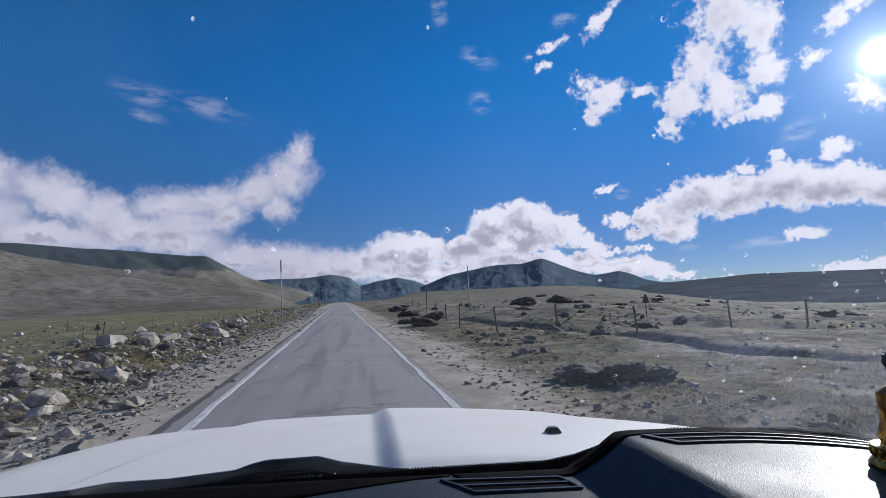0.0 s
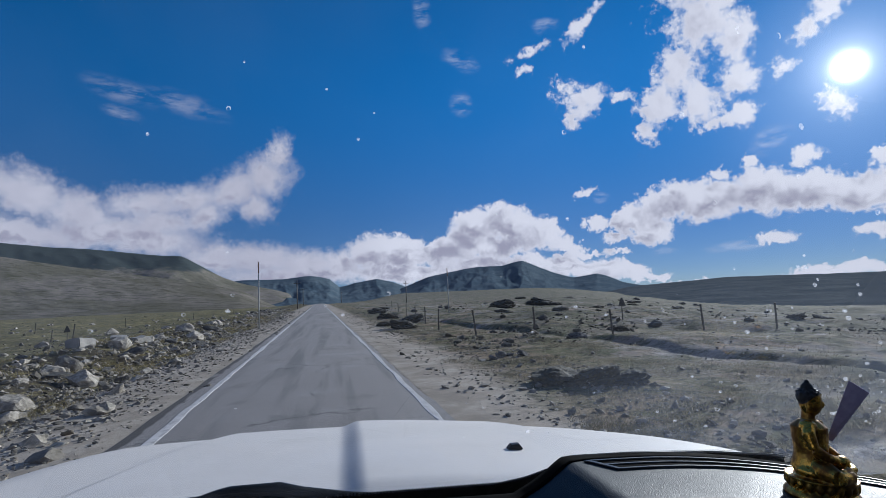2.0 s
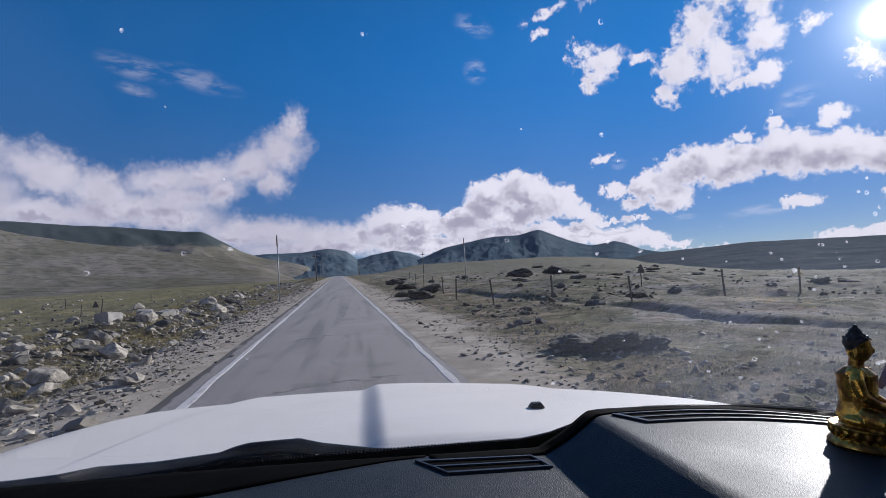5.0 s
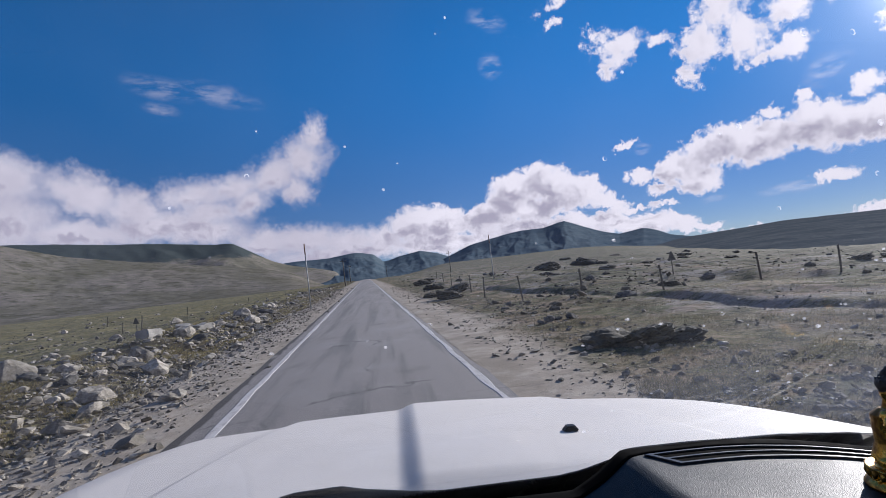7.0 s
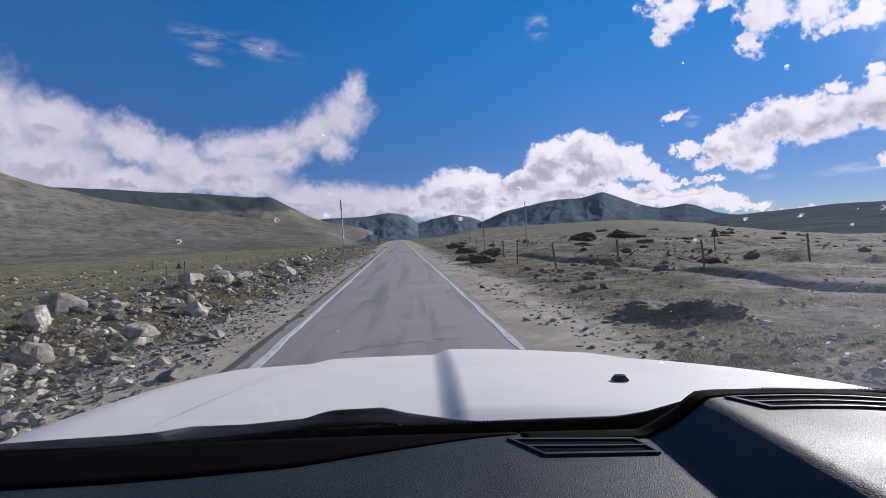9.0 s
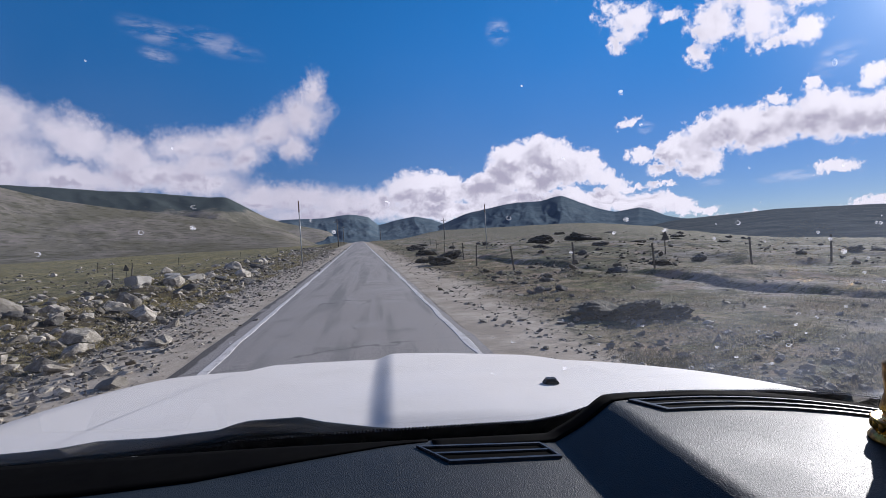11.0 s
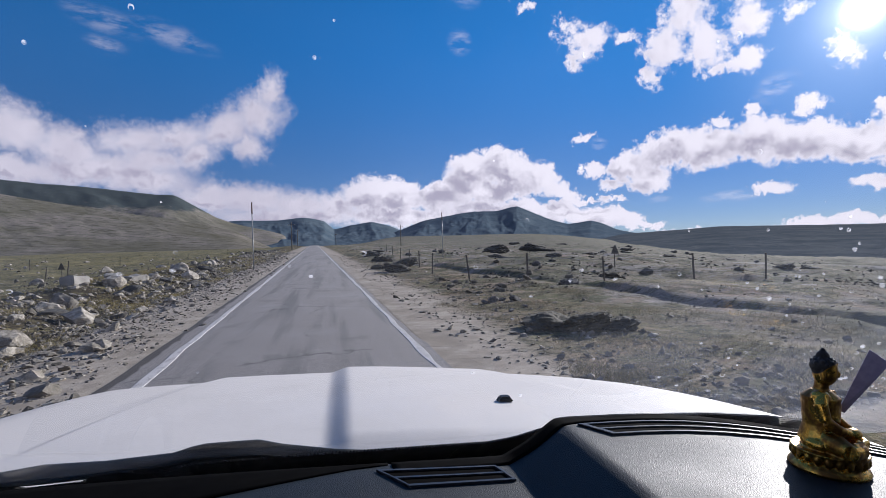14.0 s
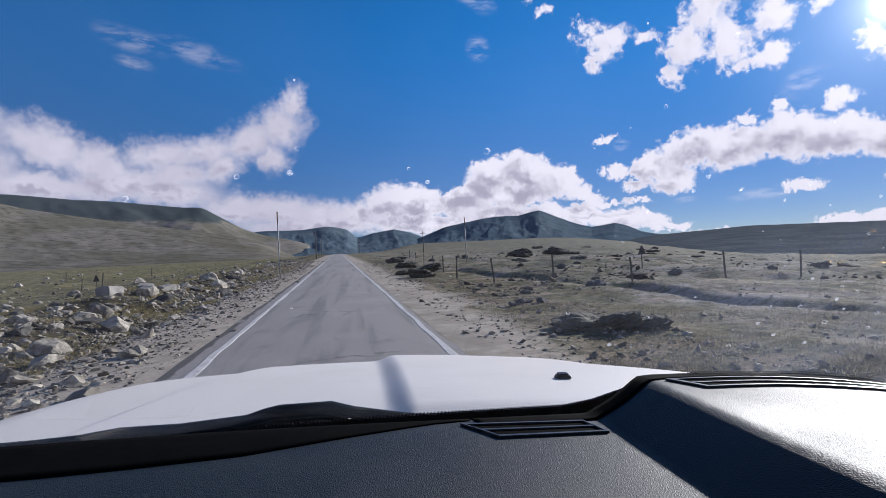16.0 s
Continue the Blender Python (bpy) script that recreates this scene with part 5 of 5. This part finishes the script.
for side in (-1, 1):
    for y in (1.65, -1.1):
        at_hub = Matrix.Translation((0.27 + side * 0.98, y, 0.40)) @ pose(0, 0, 0, 0, 90, 0)
        wheel = new("wheel")
        wheel.parent = car
        bm = bmesh.new()
        bmesh.ops.create_cone(bm, segments=36, radius1=0.39, radius2=0.39, depth=0.24, cap_ends=True, matrix=at_hub)
        bmesh.ops.bevel(bm, geom=[e for e in bm.edges if len(e.link_faces) == 2 and any(len(f.verts) > 4 for f in e.link_faces)], offset=0.03, segments=3, affect="EDGES")
        part("tyre", bm, M_TYRE, wheel, "black tyre", True)
        bm = bmesh.new()
        bmesh.ops.create_cone(bm, segments=28, radius1=0.23, radius2=0.23, depth=0.25, cap_ends=True, matrix=at_hub)
        part("rim", bm, M_STEEL, wheel, "grey steel rim")


# ---- things on the dashboard ----
def ball(bm, c, r, turn=(0, 0, 0)):
    m = Matrix.LocRotScale(c, Euler([radians(a) for a in turn]), r)
    bmesh.ops.create_uvsphere(bm, u_segments=20, v_segments=12, radius=1.0, matrix=m)


def seated_figurine():
    """A plain small seated figure on a round lotus base, as one mesh; it faces -y."""
    bm = bmesh.new()
    tube(bm, [(0, 0, 0), (0, 0, 0.004), (0, 0, 0.009), (0, 0, 0.014), (0, 0, 0.022), (0, 0, 0.027)], [0.045, 0.048, 0.045, 0.038, 0.044, 0.046], 32)
    for k in range(22):
        a = k * math.pi / 11
        ball(bm, (0.0412 * math.cos(a), 0.0412 * math.sin(a), 0.0195), (0.0048, 0.0048, 0.0070))
    ball(bm, (0.0, 0.008, 0.034), (0.034, 0.026, 0.012))
    for k in (-1, 1):
        # thigh, knee and the shin that crosses in front
        tube(bm, [(k * 0.012, 0.006, 0.038), (k * 0.030, -0.012, 0.038), (k * 0.040, -0.022, 0.036)], [0.014, 0.0125, 0.0095], 14)
        tube(bm, [(k * 0.040, -0.022, 0.036), (k * 0.020, -0.034, 0.035), (-k * 0.006, -0.036, 0.036)], [0.0095, 0.0085, 0.0065], 12)
        # upper arm and forearm
        tube(bm, [(k * 0.020, 0.010, 0.094), (k * 0.0285, 0.010, 0.084), (k * 0.0305, 0.004, 0.066)], [0.0085, 0.0088, 0.0070], 12)
        tube(bm, [(k * 0.0305, 0.004, 0.066), (k * 0.026, -0.010, 0.057), (k * 0.012, -0.022, 0.052)], [0.0070, 0.0062, 0.0048], 12)
        ball(bm, (k * 0.0148, 0.009, 0.1180), (0.0020, 0.0035, 0.0080))
    for k in (-1, 1):
        ball(bm, (k * 0.0185, 0.011, 0.0925), (0.0115, 0.0115, 0.0090))
    # folds of the robe over one shoulder and round the lap
    tube(bm, [(0.020, -0.002, 0.095), (0.006, -0.009, 0.080), (-0.014, -0.008, 0.062)], [0.0035, 0.0040, 0.0035], 8)
    tube(bm, [(-0.034, -0.026, 0.044), (0.0, -0.040, 0.042), (0.034, -0.026, 0.044)], [0.0030, 0.0040, 0.0030], 8)
    ball(bm, (0, -0.026, 0.050), (0.012, 0.010, 0.007))
    tube(bm, [(0, 0.010, 0.036), (0, 0.010, 0.056), (0, 0.011, 0.076), (0, 0.011, 0.090), (0, 0.011, 0.099)], [0.027, 0.0215, 0.0225, 0.0235, 0.012], 22)
    tube(bm, [(0, 0.011, 0.094), (0, 0.010, 0.112)], [0.0095, 0.0085], 14)
    ball(bm, (0, 0.007, 0.1215), (0.0138, 0.0150, 0.0175))
    ball(bm, (0, -0.0080, 0.1205), (0.0022, 0.0026, 0.0042))
    ball(bm, (0, 0.009, 0.1290), (0.0156, 0.0162, 0.0120))
    for k in range(26):
        q = 0.0156 * math.sqrt((k + 0.5) / 26)
        a = k * 2.4
        ball(bm, (q * math.cos(a), 0.009 + q * math.sin(a), 0.1290 + 0.0120 * math.sqrt(max(0.0, 1 - (q / 0.016) ** 2))), (0.0024, 0.0024, 0.0023))
    ball(bm, (0, 0.010, 0.1415), (0.0082, 0.0082, 0.0072))
    ball(bm, (0, 0.010, 0.1482), (0.0034, 0.0034, 0.0042))
    me_ob = part("seated_figurine", bm, M_GOLD, smooth=True)
    remesh = me_ob.modifiers.new("fuse", "REMESH")
    remesh.mode, remesh.voxel_size, remesh.use_smooth_shade = "VOXEL", 0.0012, True
    return tagged(me_ob, "small gilded seated figurine standing on the dashboard", "figurine")


def on_car(x, y, z, turn=0.0, tip=0.0):
    return car.matrix_world @ Matrix.Translation(up(x, y, z)) @ pose(0, 0, 0, tip, 0, turn)


figurine = seated_figurine()
figurine.matrix_world = on_car(0.621, 0.510, dash_z(0.621, 0.510) - 0.001, 40) @ Matrix.Diagonal((0.88, 0.88, 0.96, 1.0))

bm = bmesh.new()
fan = [(-0.004, 0.0), (0.004, 0.0), (0.017, 0.094), (-0.012, 0.100)]
a = [bm.verts.new((x, 0.0 + 0.004 * (x > 0), z)) for x, z in fan]
b = [bm.verts.new((x, 0.0022 + 0.004 * (x > 0), z)) for x, z in fan]
bm.faces.new(a)
bm.faces.new(b[::-1])
for k in range(4):
    bm.faces.new((a[k], a[(k + 1) % 4], b[(k + 1) % 4], b[k]))
strip = part("paper_strip", bm, M_PAPER)
strip.matrix_world = on_car(0.640, 0.505, -0.128, -48) @ pose(0, 0, 0, 0, 24, 0) @ Matrix.Translation((0, 0, -0.012)) @ Matrix.Scale(0.82, 4)
tagged(strip, "folded purple paper strip tucked into the figurine's arm", "paper strip")
